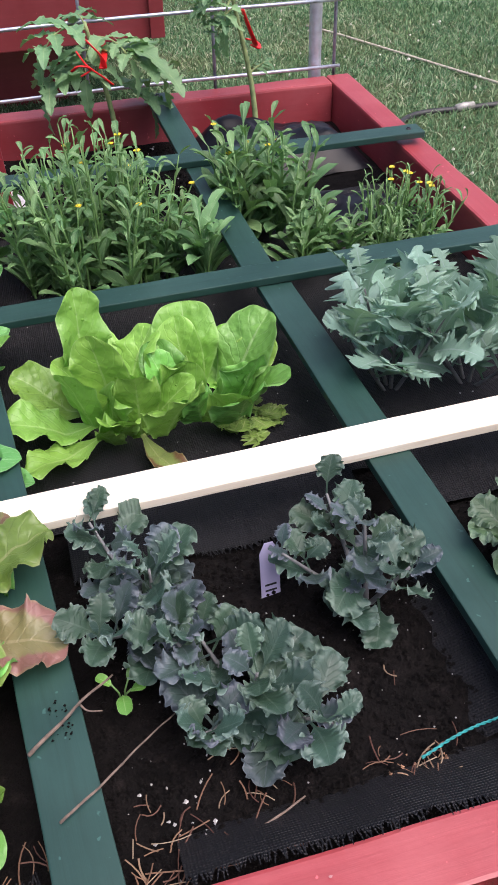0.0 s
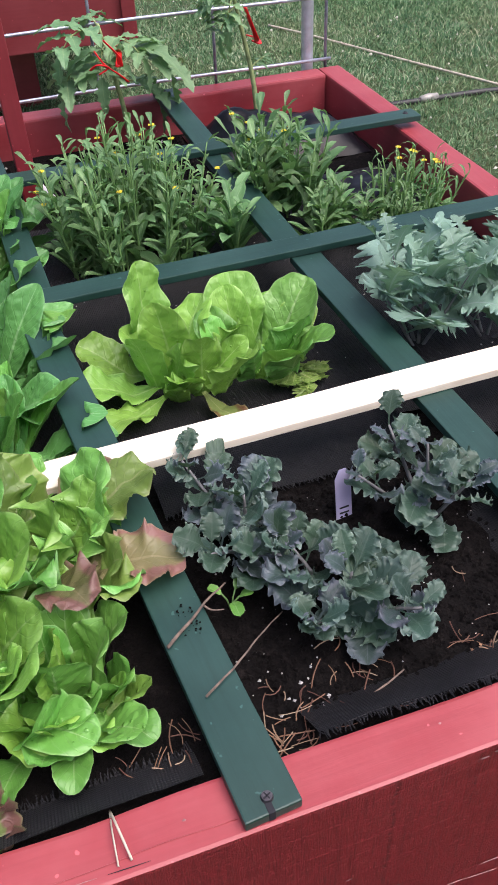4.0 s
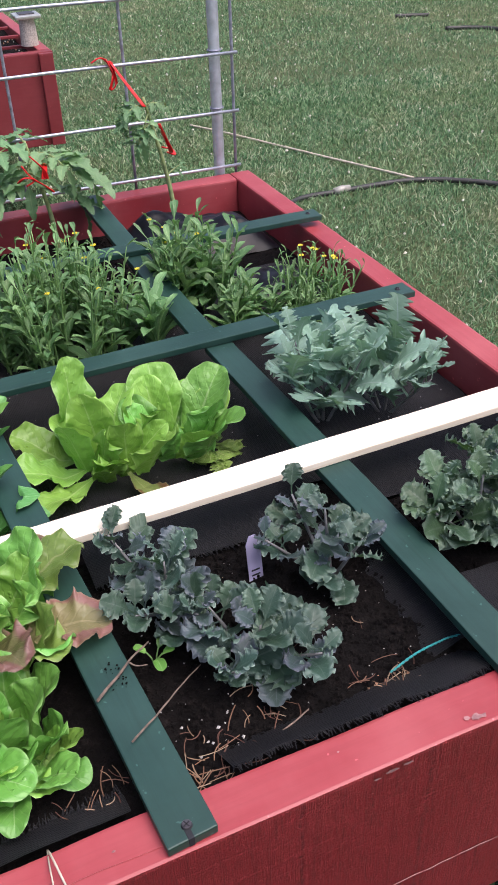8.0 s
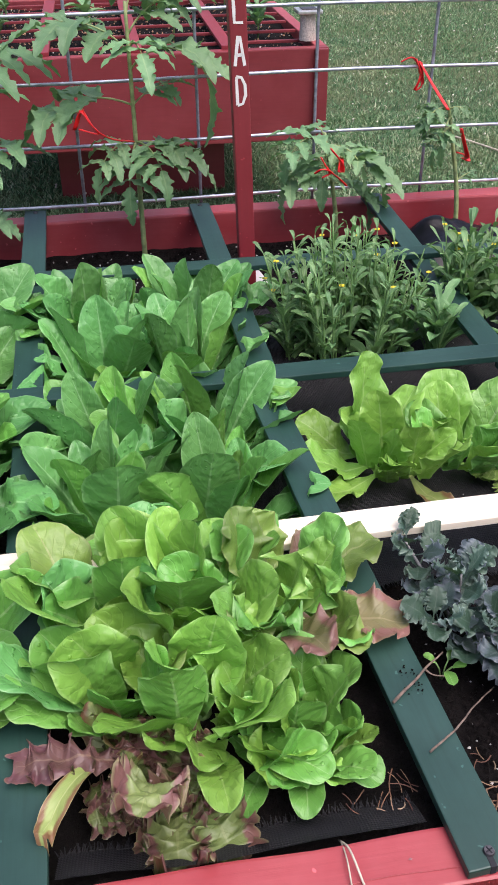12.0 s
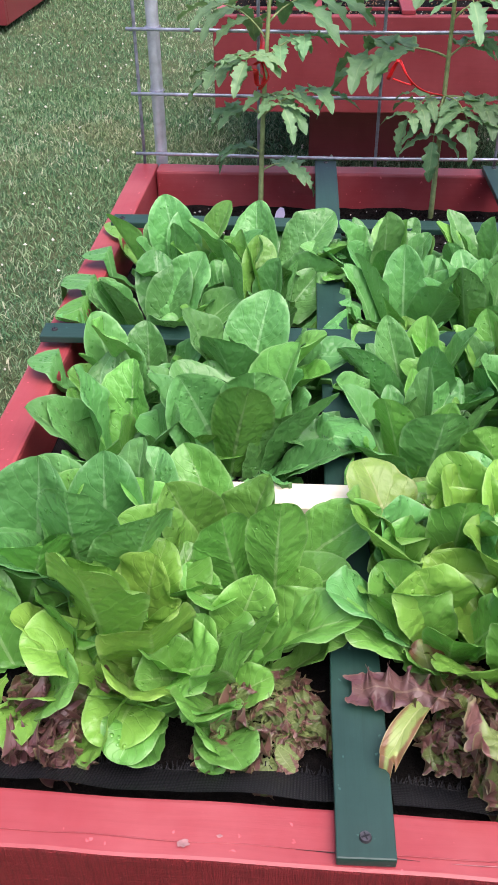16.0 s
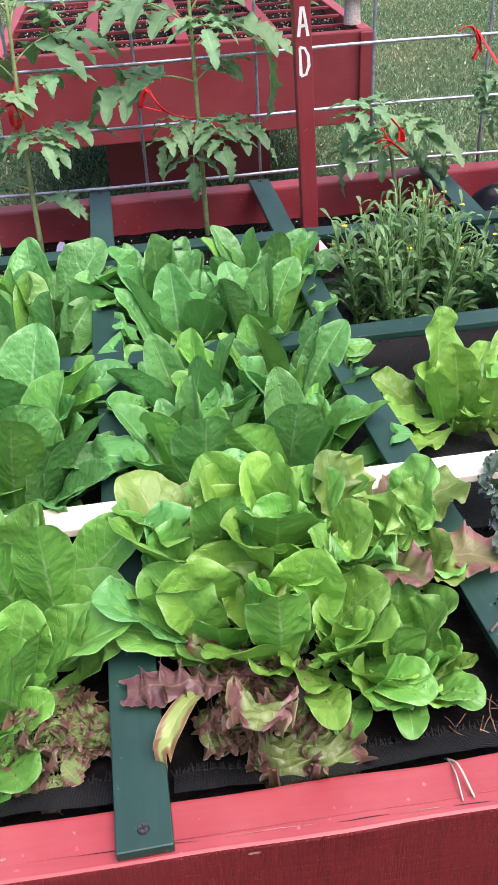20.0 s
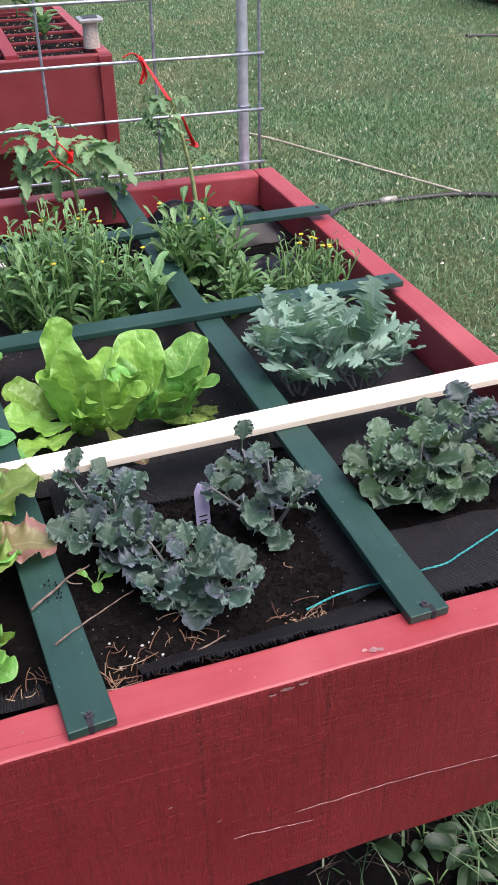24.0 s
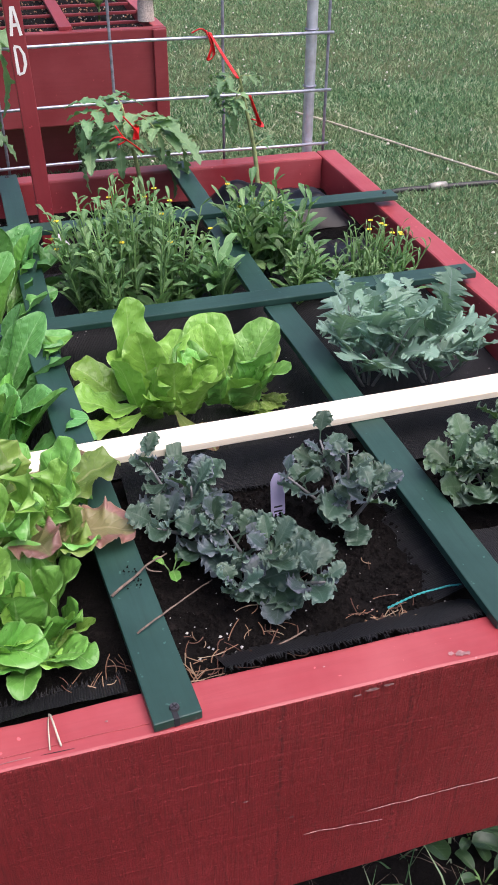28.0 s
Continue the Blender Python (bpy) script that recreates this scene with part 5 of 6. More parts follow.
def tomato(x, y, h, leaves, label, seed, lean=(0, 0), tilt=0.0):
    """A staked tomato: a hairy stem and compound leaves whose leaflets hang from a bowed rib. leaves: height along the stem, azimuth, length, two climbs."""
    rng = np.random.default_rng(seed)
    ob = thing("tomato_plant", (x, y, soil_z(x, y)), label, "tomato plant", "tomato plants")
    pts = smooth_path([(0, 0, -0.01), (lean[0] * 0.2, lean[1] * 0.2, h * 0.35), (lean[0] * 0.6, lean[1] * 0.6, h * 0.7), (lean[0], lean[1], h)], 5)
    tube("stem", pts, np.linspace(0.0048, 0.0026, len(pts)), STEM_T, ob)
    for q, az, L, e0, e1 in leaves:
        p = pts[min(len(pts) - 1, int(q * (len(pts) - 1)))]
        el = np.radians(np.linspace(e0, e1, 9))
        rib = [Vector(p)]
        a = radians(az)
        for e in el[:-1]:
            rib.append(rib[-1] + Vector((math.cos(a) * math.cos(e), math.sin(a) * math.cos(e), math.sin(e))) * (L * 0.66 / 8))
        st = tube("leaf_rib", rib, np.linspace(0.0018, 0.0008, len(rib)), STEM_T, ob, sides=5)
        j = Joined()
        for i in (3, 5, 7):
            for s in (-1, 1):
                l = L * 0.56 * (1.1 - 0.04 * i) * rng.uniform(0.8, 1.15)
                P, F, uv = leaf_data(rng, l, l * 0.50, "leaflet", rng.uniform(-10, 20), rng.uniform(-75, -30), nv=27, nu=9, fold=0.15, cup=0.1, ruffle=0.06, waves=3, teeth=0.45, n_teeth=5, fine=0.25, lobed=True, tip=0.1, blister=0.02)
                j.add(placed(P, az + s * rng.uniform(50, 80), tuple(rib[i])), F, uv)
        l = L * 0.48
        P, F, uv = leaf_data(rng, l, l * 0.50, "leaflet", e1, e1 - 35, nv=27, nu=9, fold=0.15, ruffle=0.06, waves=3, teeth=0.45, n_teeth=5, fine=0.25, lobed=True, tip=0.1, blister=0.02)
        j.add(placed(P, az, tuple(rib[-1])), F, uv)
        j.link("leaf_blade", TOMATO, st)
    return ob


TL = "staked young tomato plant tied with red ribbon"
tomato(0.1999, 1.1407, 0.4011, [(0.24, 20, 0.1146, 30, -50), (0.30, 160, 0.0955, 30, -50), (0.40, 10, 0.1528, 45, -10), (0.42, 170, 0.1146, 40, -50), (0.50, 300, 0.1146, 30, -40), (0.55, 190, 0.1432, 40, -40), (0.62, 350, 0.1241, 50, 0), (0.66, 250, 0.1241, 40, -30), (0.78, 30, 0.191, 40, -20), (0.72, 150, 0.1719, 50, -10), (0.9, 60, 0.1528, 60, 10), (0.97, 200, 0.1528, 60, 10)], TL, 501, (0.0191, 0.0))
tomato(0.4877, 1.1515, 0.4011, [(0.50, 345, 0.1432, 5, -40), (0.48, 255, 0.1337, -10, -75), (0.50, 215, 0.1241, 15, -65), (0.52, 300, 0.1241, 10, -65), (0.63, 178, 0.2197, 22, -40), (0.60, 20, 0.105, 40, 0), (0.74, 8, 0.2292, 45, -80), (0.80, 280, 0.1432, 40, -30), (0.86, 190, 0.191, 50, -10), (0.9, 20, 0.1528, 55, 0), (0.97, 60, 0.1337, 70, 20)], TL, 502, (0.0, 0.0095))
tomato(0.8288, 1.1568, 0.1958, [(0.70, 190, 0.1432, 30, -75), (0.78, 355, 0.1719, 25, -78), (0.97, 205, 0.1337, 30, -70), (0.97, 100, 0.0955, 40, -40), (0.9, 320, 0.1146, 20, -70), (0.85, 250, 0.1146, 20, -75), (0.55, 10, 0.1241, 0, -70)], "small drooping tomato plant tied with red ribbon", 503, (-0.0286, 0.0095))
tomato(1.0499, 1.1568, 0.234, [(0.80, 200, 0.0812, -20, -88), (0.92, 235, 0.0859, -10, -88), (0.97, 190, 0.0812, 20, -88), (0.97, 160, 0.0812, 0, -88), (0.95, 330, 0.0478, 30, -40), (0.45, 20, 0.0478, 30, 10)], "wilted drooping tomato plant tied with red ribbon", 504, (-0.0382, 0.0143))


def ribbon(paths, label):
    ob = thing("ribbon_tie", paths[0][0], label, "ribbon", "red ribbon ties")
    o = Vector(paths[0][0])
    for p in paths:
        tube("ribbon", [q - o for q in smooth_path(p, 6)], 0.0044, RIBBON, ob, sides=8, flat=0.3)
    return ob


ribbon([[(0.9451, 1.2357, 0.2254), (0.9623, 1.234, 0.2321), (0.9756, 1.2366, 0.2216), (0.9813, 1.2353, 0.2053)], [(0.9718, 1.2353, 0.2292), (0.9794, 1.2265, 0.2053), (0.9718, 1.2265, 0.1815), (0.9832, 1.2265, 0.191), (0.9794, 1.2319, 0.2244)],
        [(0.9775, 1.234, 0.2254), (0.9928, 1.2051, 0.1958), (1.008, 1.1568, 0.1643)]], "red ribbon bow knotted to the wire")
ribbon([[(1.0194, 1.1193, 0.1432), (1.0271, 1.1193, 0.1222), (1.0385, 1.1247, 0.0955), (1.0442, 1.1461, 0.084)], [(1.0366, 1.1407, 0.0879), (1.048, 1.1407, 0.0821), (1.0519, 1.1654, 0.084), (1.0366, 1.1654, 0.0898)]], "red ribbon tied round the stem")
ribbon([[(0.7764, 1.0871, 0.1194), (0.7888, 1.0818, 0.1003), (0.8079, 1.0818, 0.084), (0.8203, 1.0839, 0.0716)], [(0.7907, 1.0818, 0.1337), (0.8079, 1.0796, 0.1127), (0.8117, 1.0818, 0.0955)], [(0.7669, 1.0818, 0.0955), (0.7774, 1.0764, 0.1031), (0.7926, 1.0818, 0.0955), (0.7783, 1.0818, 0.0879)], [(0.8079, 1.0818, 0.0955), (0.8174, 1.1139, 0.105), (0.8212, 1.1547, 0.1098)]], "red ribbon tied round the drooping stem")
ribbon([[(0.3952, 1.1032, 0.1767), (0.4076, 1.0979, 0.2025), (0.4191, 1.0925, 0.1881), (0.4305, 1.0925, 0.1719), (0.4019, 1.0979, 0.1786)], [(0.4114, 1.0979, 0.2044), (0.4267, 1.0925, 0.1786), (0.4496, 1.1032, 0.1604), (0.482, 1.1461, 0.1432)], [(0.4095, 1.0979, 0.2025), (0.4019, 1.1675, 0.2072), (0.3962, 1.2357, 0.2091)]], "red ribbon looped from wire to stem")
ribbon([[(0.1932, 1.1247, 0.191), (0.2046, 1.1139, 0.1958), (0.2094, 1.1086, 0.1719), (0.2018, 1.1139, 0.1576)], [(0.2065, 1.1139, 0.2005), (0.2161, 1.1086, 0.1767), (0.1999, 1.1086, 0.1643), (0.1942, 1.1354, 0.1815)], [(0.2046, 1.1139, 0.1958), (0.2018, 1.1783, 0.2044), (0.2008, 1.2357, 0.2082)]], "red ribbon tied round the stem")


# ---- the far planter bed ----
FX0, FX1, FY0, FY1, FT, FB = -0.069, 1.210, 2.80, 4.05, -0.051, -0.352
far = thing("raised_planter_bed", (0.57, 3.42, GROUND), "dark red painted raised planter bed standing on the lawn", "planter")


def far_part(name, bm, mat, label=""):
    ob = part(name, bm, mat, far, label)
    ob.matrix_parent_inverse = Matrix.Translation((-0.57, -3.42, -GROUND))
    return ob


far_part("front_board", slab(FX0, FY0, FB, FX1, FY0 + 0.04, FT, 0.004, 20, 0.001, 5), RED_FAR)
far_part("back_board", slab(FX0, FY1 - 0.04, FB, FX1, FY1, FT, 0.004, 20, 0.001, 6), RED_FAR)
far_part("side_board", slab(FX0, FY0 + 0.0405, FB, FX0 + 0.04, FY1 - 0.0405, FT, 0.004, 20, 0.001, 7), RED_Y)
far_part("side_board", slab(FX1 - 0.04, FY0 + 0.0405, FB, FX1, FY1 - 0.0405, FT, 0.004, 20, 0.001, 8), RED_Y)
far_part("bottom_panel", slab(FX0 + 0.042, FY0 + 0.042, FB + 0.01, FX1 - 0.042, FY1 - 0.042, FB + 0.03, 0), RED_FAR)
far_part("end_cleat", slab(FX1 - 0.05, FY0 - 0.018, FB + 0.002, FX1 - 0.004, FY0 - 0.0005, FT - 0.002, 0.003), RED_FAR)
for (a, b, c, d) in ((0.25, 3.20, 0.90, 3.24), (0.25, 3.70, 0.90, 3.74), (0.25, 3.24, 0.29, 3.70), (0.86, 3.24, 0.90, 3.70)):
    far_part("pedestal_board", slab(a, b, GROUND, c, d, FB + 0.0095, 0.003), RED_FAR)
fs = link_mesh("soil", [(x, y, FT - 0.035 + 0.008 * noise.noise((x * 14, y * 14, 7))) for y in np.linspace(FY0 + 0.041, FY1 - 0.041, 40) for x in np.linspace(FX0 + 0.041, FX1 - 0.041, 40)],
               [(j * 40 + i, j * 40 + i + 1, (j + 1) * 40 + i + 1, (j + 1) * 40 + i) for j in range(39) for i in range(39)], SOIL)
tagged(fs, "dark potting soil in the far bed", "soil", kind="stuff")
for x in (0.262, 0.565, 0.872):
    ob = thing("divider_strip", (x, FY0 + 0.03, FT + 0.0004), "red painted wooden dividing strip of the far bed", "strip", "strips of the far bed")
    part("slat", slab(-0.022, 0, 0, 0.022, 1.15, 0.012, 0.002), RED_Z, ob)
for i, y in enumerate(np.linspace(FY0 + 0.17, FY1 - 0.15, 6)):
    ob = thing("divider_rod", (FX0 + 0.042, y, FT - 0.0125), "thin red wooden cross rod of the far bed", "rod", "cross rods of the far bed")
    part("rod", slab(0, -0.007, 0, FX1 - FX0 - 0.084, 0.007, 0.010, 0.002), RED_FAR, ob)


def pepper(x, y, h, n, seed):
    rng = np.random.default_rng(seed)
    ob = thing("young_plant", (x, y, FT - 0.035), "young leafy green vegetable plant in the far bed", "plant", "plants of the far bed")
    tube("stem", [(0, 0, -0.01), (0.004, 0, h * 0.5), (0, 0.005, h)], [0.004, 0.003, 0.002], STEM_G, ob)
    az = 0
    for i in range(n):
        az += 137.5
        l = rng.uniform(0.06, 0.10)
        P, F, uv = leaf_data(rng, l, l * 0.45, "leaflet", rng.uniform(20, 60), rng.uniform(-40, 10), nv=7, nu=5, fold=0.2)
        link_mesh("leaf", placed(P, az, (0, 0, h * (0.35 + 0.65 * i / n))), F, TOMATO, ob, "", uv)


for i, (x, y, h) in enumerate(((0.72, 3.17, 0.15), (1.03, 3.17, 0.12), (0.41, 3.14, 0.14), (0.10, 3.19, 0.12), (0.73, 3.54, 0.20), (1.03, 3.50, 0.18), (0.41, 3.54, 0.2), (0.10, 3.59, 0.17), (0.70, 3.85, 0.2), (1.00, 3.85, 0.2))):
    pepper(x, y, h, 14, 700 + i)

# solar lantern on the far bed's corner
lan = thing("solar_lantern", (1.165, 2.935, FT + 0.0005), "solar lantern with speckled body and flat metal cap", "lantern")
bm = bmesh.new()
bmesh.ops.create_cone(bm, cap_ends=True, segments=20, radius1=0.030, radius2=0.026, depth=0.085)
bmesh.ops.translate(bm, vec=(0, 0, 0.0425), verts=bm.verts)
part("body", bm, STUCCO, lan)
part("cap", slab(-0.043, -0.043, 0.0855, 0.043, 0.043, 0.098, 0.004), CAP, lan, "flat brushed metal cap")
part("solar_panel", slab(-0.026, -0.026, 0.0982, 0.026, 0.026, 0.101, 0.001), SCREW, lan, "dark solar cell")


# two more beds at the lawn's edge
def distant_bed(x0, y0, x1, y1, top, bottom):
    ob = thing("raised_planter_bed", ((x0 + x1) / 2, (y0 + y1) / 2, GROUND), "dark red raised planter bed far across the lawn", "planter")
    o = Matrix.Translation((-(x0 + x1) / 2, -(y0 + y1) / 2, -GROUND))
    for name, s in (("front_board", slab(x0, y0, bottom, x1, y0 + 0.04, top, 0.004)), ("back_board", slab(x0, y1 - 0.04, bottom, x1, y1, top, 0.004)),
                    ("side_board", slab(x0, y0 + 0.041, bottom, x0 + 0.04, y1 - 0.041, top, 0.004)), ("side_board", slab(x1 - 0.04, y0 + 0.041, bottom, x1, y1 - 0.041, top, 0.004)),
                    ("bottom_panel", slab(x0 + 0.041, y0 + 0.041, bottom + 0.01, x1 - 0.041, y1 - 0.041, bottom + 0.2, 0)),
                    ("pedestal", slab(x0 + 0.3, y0 + 0.3, GROUND, x1 - 0.3, y1 - 0.3, bottom + 0.0095, 0.003))):
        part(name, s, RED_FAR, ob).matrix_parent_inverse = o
    return ob


distant_bed(-2.95, 5.45, -1.66, 6.7, -0.08, -0.60)
distant_bed(5.30, 6.02, 6.60, 7.3, -0.08, -0.60)


# hoses on the lawn
def hose(pts, r, mat, label, category="hose", z=0.012):
    o = Vector((pts[0][0], pts[0][1], GROUND))
    ob = thing(category.replace(" ", "_"), o, label, category)
    tube("line", [q - o for q in smooth_path([(x, y, GROUND + z + 0.004 * math.sin(5 * x)) for x, y in pts], 8)], r, mat, ob, sides=8)
    return ob


h1 = hose([(1.86, 2.45), (2.02, 2.612), (2.22, 2.622), (2.50, 2.595), (2.68, 2.49), (2.89, 2.26), (3.25, 1.8)], 0.011, HOSE, "black rubber garden hose lying on the lawn")
tube("coupling", [(0.33, 0.170, 0.014), (0.365, 0.172, 0.016), (0.40, 0.173, 0.016)], [0.012, 0.015, 0.012], BRASS, h1, "pale weathered hose coupling", 10)
hose([(2.02, 3.76), (2.13, 3.55), (2.36, 3.02), (2.54, 2.60)], 0.0052, HOSE_PALE, "pale thin cord lying on the lawn", "rope", 0.016)
hose([(4.33, 5.64), (4.45, 5.61), (4.57, 5.57)], 0.014, HOSE, "short black hose end on the lawn")
hose([(4.38, 5.08), (4.54, 5.02), (4.66, 4.90), (4.69, 4.65), (4.80, 4.48), (5.2, 4.1)], 0.014, HOSE, "black rubber garden hose lying on the lawn")


# ---- small things ----
def plant_label(x, y, w, h, mat, label, tilt=(-12, 0, 0), z=None, bars=True):
    ob = thing("plant_label", (x, y, (soil_z(x, y) if z is None else z) - 0.004), label, "plant label")
    ob.rotation_euler = [radians(a) for a in tilt]
    bm = bmesh.new()
    pts = [(-w / 2, 0), (w / 2, 0), (w / 2, h - w * 0.55), (w * 0.22, h), (-w * 0.22, h), (-w / 2, h - w * 0.55)]
    a = [bm.verts.new((p[0], 0, p[1])) for p in pts]
    b = [bm.verts.new((p[0], 0.0008, p[1])) for p in pts]
    bm.faces.new(a), bm.faces.new(b[::-1])
    for i in range(6):
        bm.faces.new((a[i], b[i], b[(i + 1) % 6], a[(i + 1) % 6]))
    bmesh.ops.recalc_face_normals(bm, faces=bm.faces)
    part("tag", bm, mat, ob)
    if bars:
        for i in range(2):
            part("ink_bar", slab(-w * 0.3, -0.0004, h * (0.16 + 0.1 * i), w * 0.3, -0.0001, h * (0.19 + 0.1 * i), 0), INK, ob, "faded handwriting")
    return ob


plant_label(0.7926, 0.2285, 0.0153, 0.0497, LABEL_M, "lilac plastic plant label stuck in the soil", (-14, 4, 8))
plant_label(0.6764, 1.0067, 0.0172, 0.0525, LABEL_W, "white plastic plant label beside the sign", (-25, -35, 10))
plant_label(0.2304, 1.1247, 0.0153, 0.0286, LABEL_M, "lilac plastic plant label by the tomato", (-20, 15, 0))
plant_label(0.868, 0.738, 0.0086, 0.0478, LABEL_W, "white plastic plant label by the arugula", (-10, 0, 0), None, False)


def twig(pts, r, label):
    o = Vector(pts[0])
    ob = thing("twig", o, label, "twig")
    tube("stick", [q - o + Vector(noise.noise_vector(q * 60)) * 0.0012 for q in smooth_path(pts, 6)], np.linspace(r, r * 0.5, (len(pts) - 1) * 6 + 1), TWIG, ob, sides=6)
    return ob


twig([(0.612, 0.122, 0.0115), (0.635, 0.139, 0.0125), (0.650, 0.152, 0.013), (0.668, 0.168, 0.004)], 0.0014, "short forked dead twig on the green strip")
twig([(0.646, 0.148, 0.012), (0.650, 0.142, 0.0125), (0.659, 0.140, 0.0115)], 0.0008, "broken side twig on the green strip")
twig([(0.626, 0.076, 0.0115), (0.649, 0.091, 0.0115), (0.673, 0.115, 0.0), (0.702, 0.140, -0.010)], 0.0010, "thin dead twig leaning on the green strip")
twig([(0.700, 0.048, -0.014), (0.735, 0.056, -0.016), (0.765, 0.068, -0.018)], 0.0013, "pale dry stem on the soil")

cd = thing("turquoise_cord", (0.838, 0.070, -0.02), "twisted turquoise cord lying on black cloth", "cord")
line = smooth_path([(0.840, 0.069, 0), (0.868, 0.078, 0), (0.895, 0.083, 0), (0.916, 0.083, 0), (0.966, 0.071, 0), (1.0, 0.082, 0), (1.038, 0.096, 0), (1.09, 0.118, 0)], 14)
line = [Vector((p.x, p.y, soil_z(p.x, p.y) + 0.013 + 0.0105 * min(1, max(0, (p.x - 0.925) / 0.03)) + 0.004 * noise.noise((p.x * 16, p.y * 16, 6)))) for p in line]
for ph in (0, math.pi):
    tube("strand", [p + Vector((0, 0.0006 * math.cos(i * 1.3 + ph), 0.0006 * math.sin(i * 1.3 + ph))) - cd.location for i, p in enumerate(line)], 0.0006, CORD, cd, sides=5)


def scatter(name, label, category, mat, count, x0, y0, x1, y1, make, seed, lift=0.001, base=None):
    """Litter too small to count, as one mesh."""
    rng = np.random.default_rng(seed)
    V, F, n = [], [], 0
    for _ in range(count):
        x, y = rng.uniform(x0, x1), rng.uniform(y0, y1)
        v, f = make(rng)
        v = np.asarray([tuple(q) for q in v]) + (x, y, (soil_z(x, y) if base is None else base) + lift)
        V.append(v)
        F += [tuple(i + n for i in q) for q in f]
        n += len(v)
    return tagged(link_mesh(name, np.concatenate(V), F, mat, smooth=False), label, category, kind="stuff")


def needle_shape(rng):
    a, L, b = rng.uniform(0, 6.28), rng.uniform(0.007, 0.024), rng.uniform(-0.0032, 0.0032)
    c, s = math.cos(a), math.sin(a)
    lift = rng.uniform(0.001, 0.006)
    return tube_data([(c * L * q + s * b * (1 - 4 * q * q), s * L * q - c * b * (1 - 4 * q * q), 0.001 + lift * (0.5 + q)) for q in (-0.5, -0.25, 0, 0.25, 0.5)], rng.uniform(0.0003, 0.00055), 4)


def crumb(lo, hi):
    def make(rng):
        r = rng.uniform(lo, hi)
        v = np.array([(1, 0, 0), (-1, 0, 0), (0, 1, 0), (0, -1, 0), (0, 0, 1), (0, 0, -1)]) * r * rng.uniform(0.5, 1.2, (6, 3))
        return v, [(0, 2, 4), (2, 1, 4), (1, 3, 4), (3, 0, 4), (2, 0, 5), (1, 2, 5), (3, 1, 5), (0, 3, 5)]
    return make


scatter("pine_needles", "dry brown pine needles on the soil", "needles", NEEDLE, 30, 0.6525, 0.0398, 0.7621, 0.0936, needle_shape, 1, 0.002)
scatter("pine_needles", "heap of dry needles and chips on the soil", "needles", NEEDLE, 22, 0.8146, 0.058, 0.8622, 0.0865, needle_shape, 21, 0.002)
scatter("pine_needles", "dry rootlets against the strip", "needles", NEEDLE, 14, 0.6554, 0.0357, 0.6859, 0.0499, needle_shape, 22, 0.002)
scatter("pine_needles", "dry brown pine needles on the soil", "needles", NEEDLE, 22, 0.724, 0.0783, 0.8765, 0.19, needle_shape, 2, 0.002)
scatter("pine_needles", "dry brown pine needles by the corner", "needles", NEEDLE, 20, 0.562, 0.0377, 0.6287, 0.0783, needle_shape, 3, 0.006)
scatter("wood_chips", "small pale wood chips on the soil", "wood chips", CHIP, 20, 0.8146, 0.056, 0.8622, 0.0844, crumb(0.0008, 0.0026), 4)
scatter("perlite_grains", "white perlite grains in the soil", "perlite", PERLITE, 170, 0.6573, 0.0377, 0.9051, 0.2813, crumb(0.0005, 0.0012), 5)
scatter("perlite_grains", "larger white perlite grains in the soil", "perlite", PERLITE, 14, 0.6668, 0.058, 0.724, 0.1088, crumb(0.001, 0.002), 6)
scatter("perlite_grains", "white perlite grains in the back squares", "perlite", PERLITE, 420, 0.0188, 0.9639, 0.8956, 1.1783, crumb(0.0008, 0.0026), 7)
scatter("perlite_grains", "white specks on the black cloth", "perlite", PERLITE, 150, 0.6192, 0.3708, 1.1624, 0.9114, crumb(0.0005, 0.0013), 8, 0.008)
scatter("soil_crumbs", "loose soil crumbs", "soil", SOIL, 2600, 0.6525, 0.0377, 0.9241, 0.2915, crumb(0.0008, 0.0036), 9)
scatter("soil_crumbs", "loose soil crumbs in the corner square", "soil", SOIL, 900, 0.9337, 0.0377, 1.1767, 0.3118, crumb(0.0008, 0.0036), 10)
scatter("soil_crumbs", "loose soil crumbs in the back squares", "soil", SOIL, 1500, 0.0188, 0.9585, 0.9146, 1.1783, crumb(0.0015, 0.005), 11)
scatter("mulch_specks", "pale mulch specks on the far bed's soil", "mulch", CHIP, 900, FX0 + 0.05, FY0 + 0.05, FX1 - 0.05, FY1 - 0.05, crumb(0.002, 0.006), 12, 0.003, FT - 0.033)
scatter("perlite_grains", "white perlite grains in the far bed's soil", "perlite", PERLITE, 400, FX0 + 0.05, FY0 + 0.05, FX1 - 0.05, FY1 - 0.05, crumb(0.0015, 0.004), 13, 0.003, FT - 0.033)

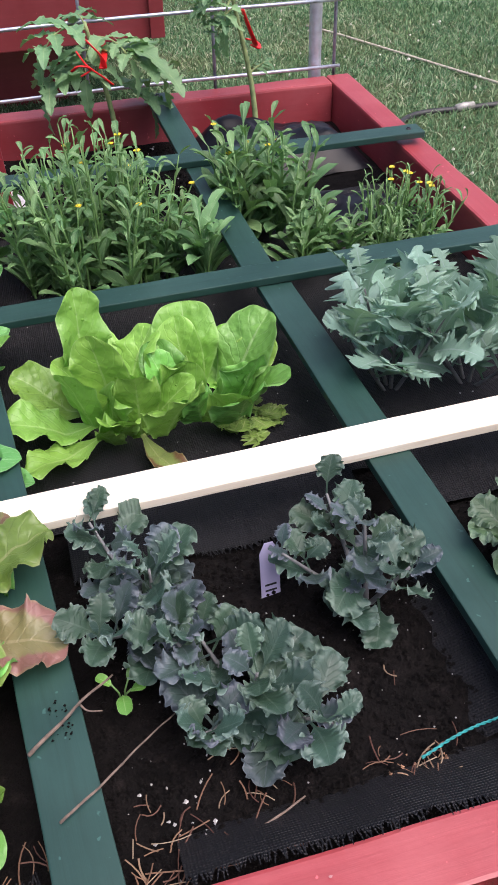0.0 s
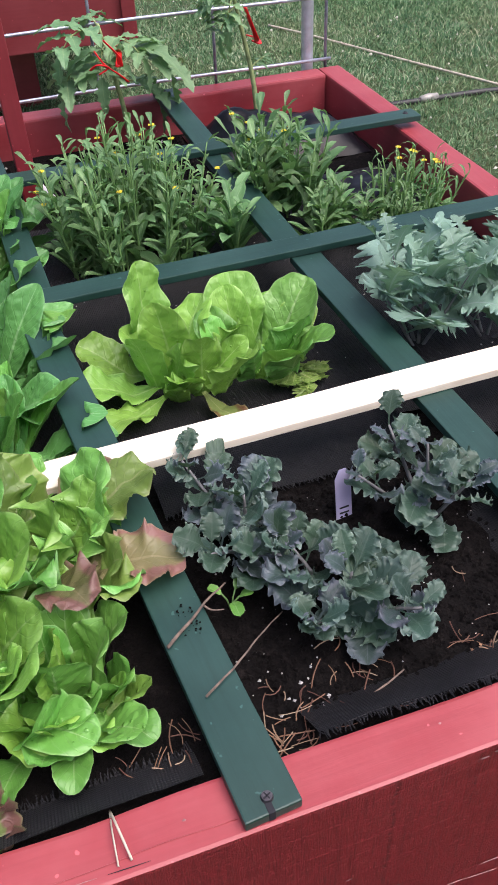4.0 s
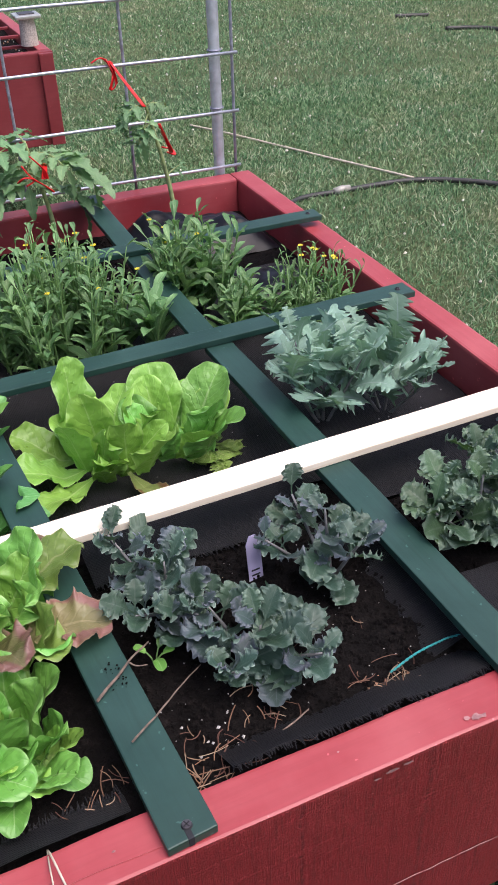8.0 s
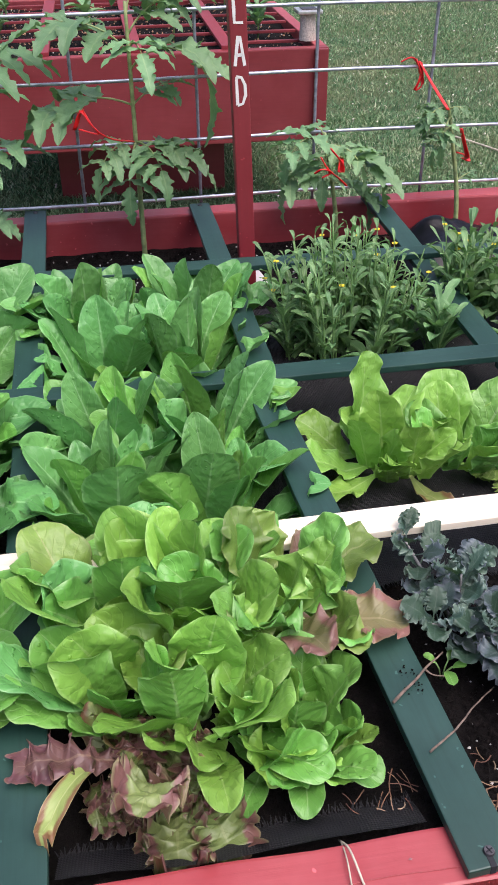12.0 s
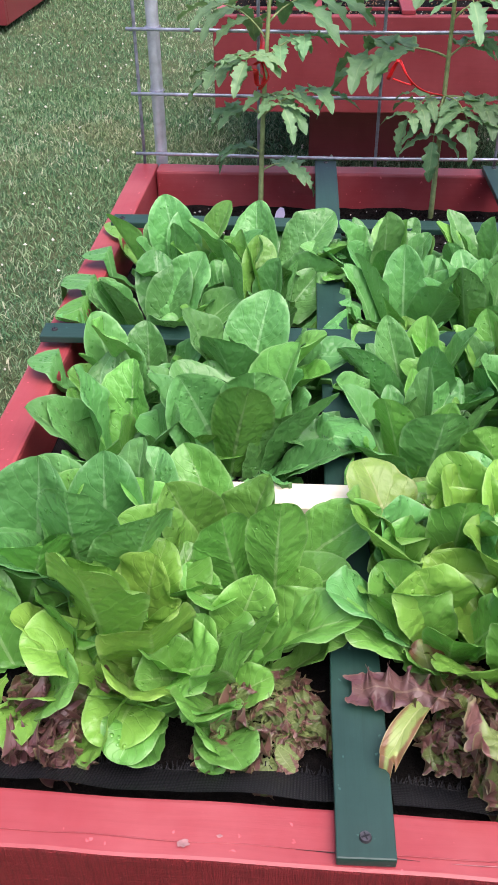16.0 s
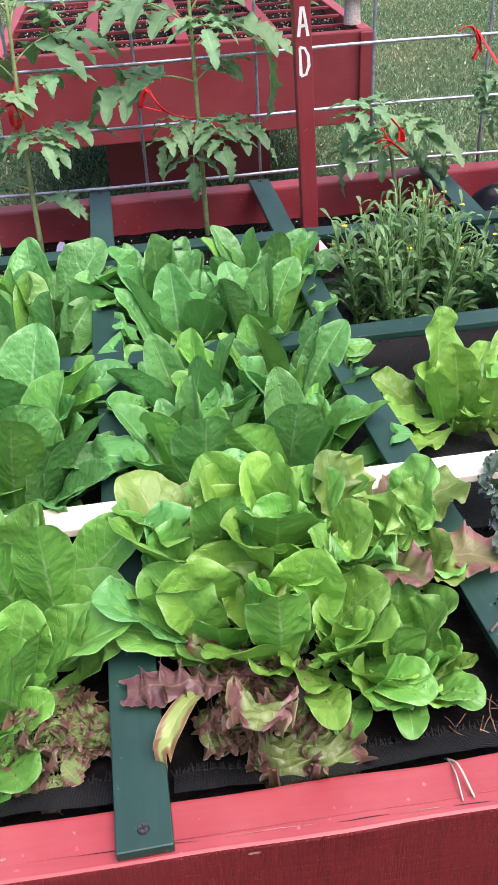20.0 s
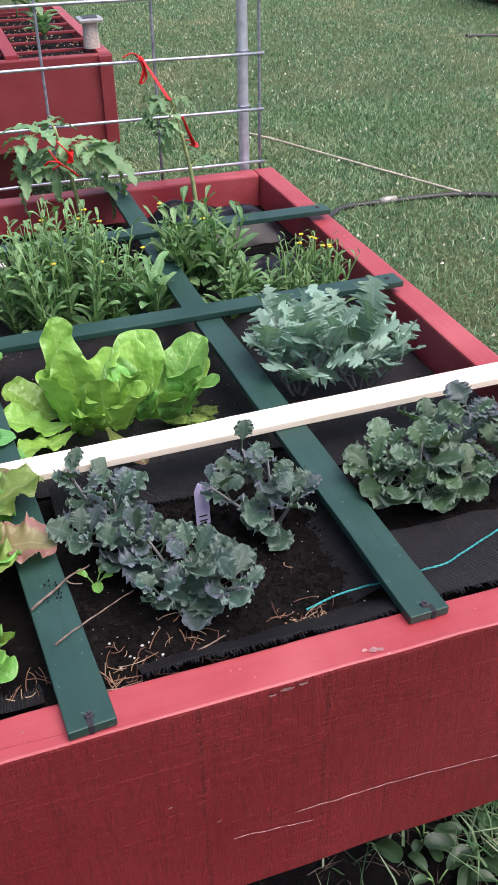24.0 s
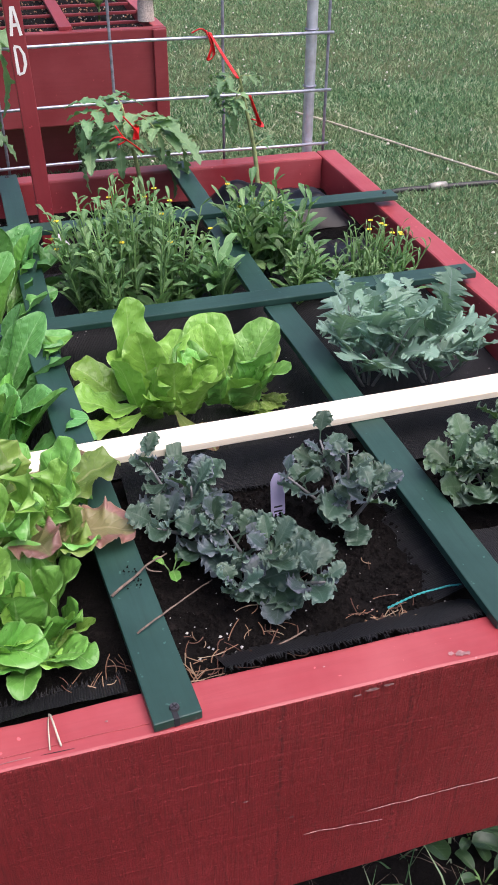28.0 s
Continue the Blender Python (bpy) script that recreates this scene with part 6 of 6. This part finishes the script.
wd = thing("seedling", (0.672, 0.170, soil_z(0.672, 0.170)), "small round-leaved green weed seedling", "weed")
rng5 = np.random.default_rng(55)
for az, L, e in ((40, 0.014, 30), (150, 0.012, 40), (270, 0.016, 20), (330, 0.013, 45)):
    P, F, uv = leaf_data(rng5, L, L * 0.62, "round", e, e - 40, nv=9, nu=7, fold=0.1, cup=0.3)
    link_mesh("leaf", placed(P, az, (0.007 * math.cos(radians(az)), 0.007 * math.sin(radians(az)), 0.018)), F, GREENLET, wd, "", uv)
    tube("stem", [(0, 0, -0.003), (0.003 * math.cos(radians(az)), 0.003 * math.sin(radians(az)), 0.012), (0.007 * math.cos(radians(az)), 0.007 * math.sin(radians(az)), 0.0185)], 0.0007, STEM_G, wd, sides=4)

rng6 = np.random.default_rng(66)
for wx, wy, size, count in ((0.995, 0.190, 0.060, 4), (1.075, 0.165, 0.042, 5), (1.120, 0.120, 0.046, 6), (1.175, 0.175, 0.044, 5), (1.060, 0.100, 0.038, 4), (1.205, 0.090, 0.046, 5), (1.145, 0.060, 0.042, 5)):
    plant = thing("weed", (wx, wy, GROUND + 0.004), "broad-leaved green weed growing in the shade beside the planter bed", "weed", "weeds beneath the bed")
    for i in range(count):
        az, L = 360 * i / count + rng6.uniform(-25, 25), size * rng6.uniform(0.7, 1.15)
        e, up = rng6.uniform(15, 60), rng6.uniform(0.012, 0.035)
        ox, oy = 0.018 * math.cos(radians(az)), 0.018 * math.sin(radians(az))
        tube("stem", [(0, 0, -0.008), (ox * 0.5, oy * 0.5, up * 0.6), (ox, oy, up)], 0.0013, STEM_G, plant, sides=5)
        P, F, uv = leaf_data(rng6, L, L * 0.50, "round", e, e - 50, nv=11, nu=9, fold=0.2, cup=0.25)
        link_mesh("leaf", placed(P, az, (ox, oy, up - 0.0005)), F, WEED, plant, "", uv)

st = thing("straw", (0.550, 0.036, 0.0), "pale dry straw stem over the front board", "straw")
tube("stem", smooth_path([(0, 0, -0.012), (0.002, -0.018, 0.006), (0.006, -0.040, 0.0015)], 5), 0.0008, HOSE_PALE, st, sides=5)
tube("stem", smooth_path([(0, -0.004, -0.006), (-0.001, -0.022, 0.004), (-0.002, -0.041, 0.0015)], 5), 0.0006, HOSE_PALE, st, sides=5)

scatter("soil_crumbs", "crumbs of soil spilled on the green strip", "soil", SOIL, 45, 0.6249, 0.1271, 0.6402, 0.1575, crumb(0.0004, 0.0012), 14, 0.0006, 0.0092)
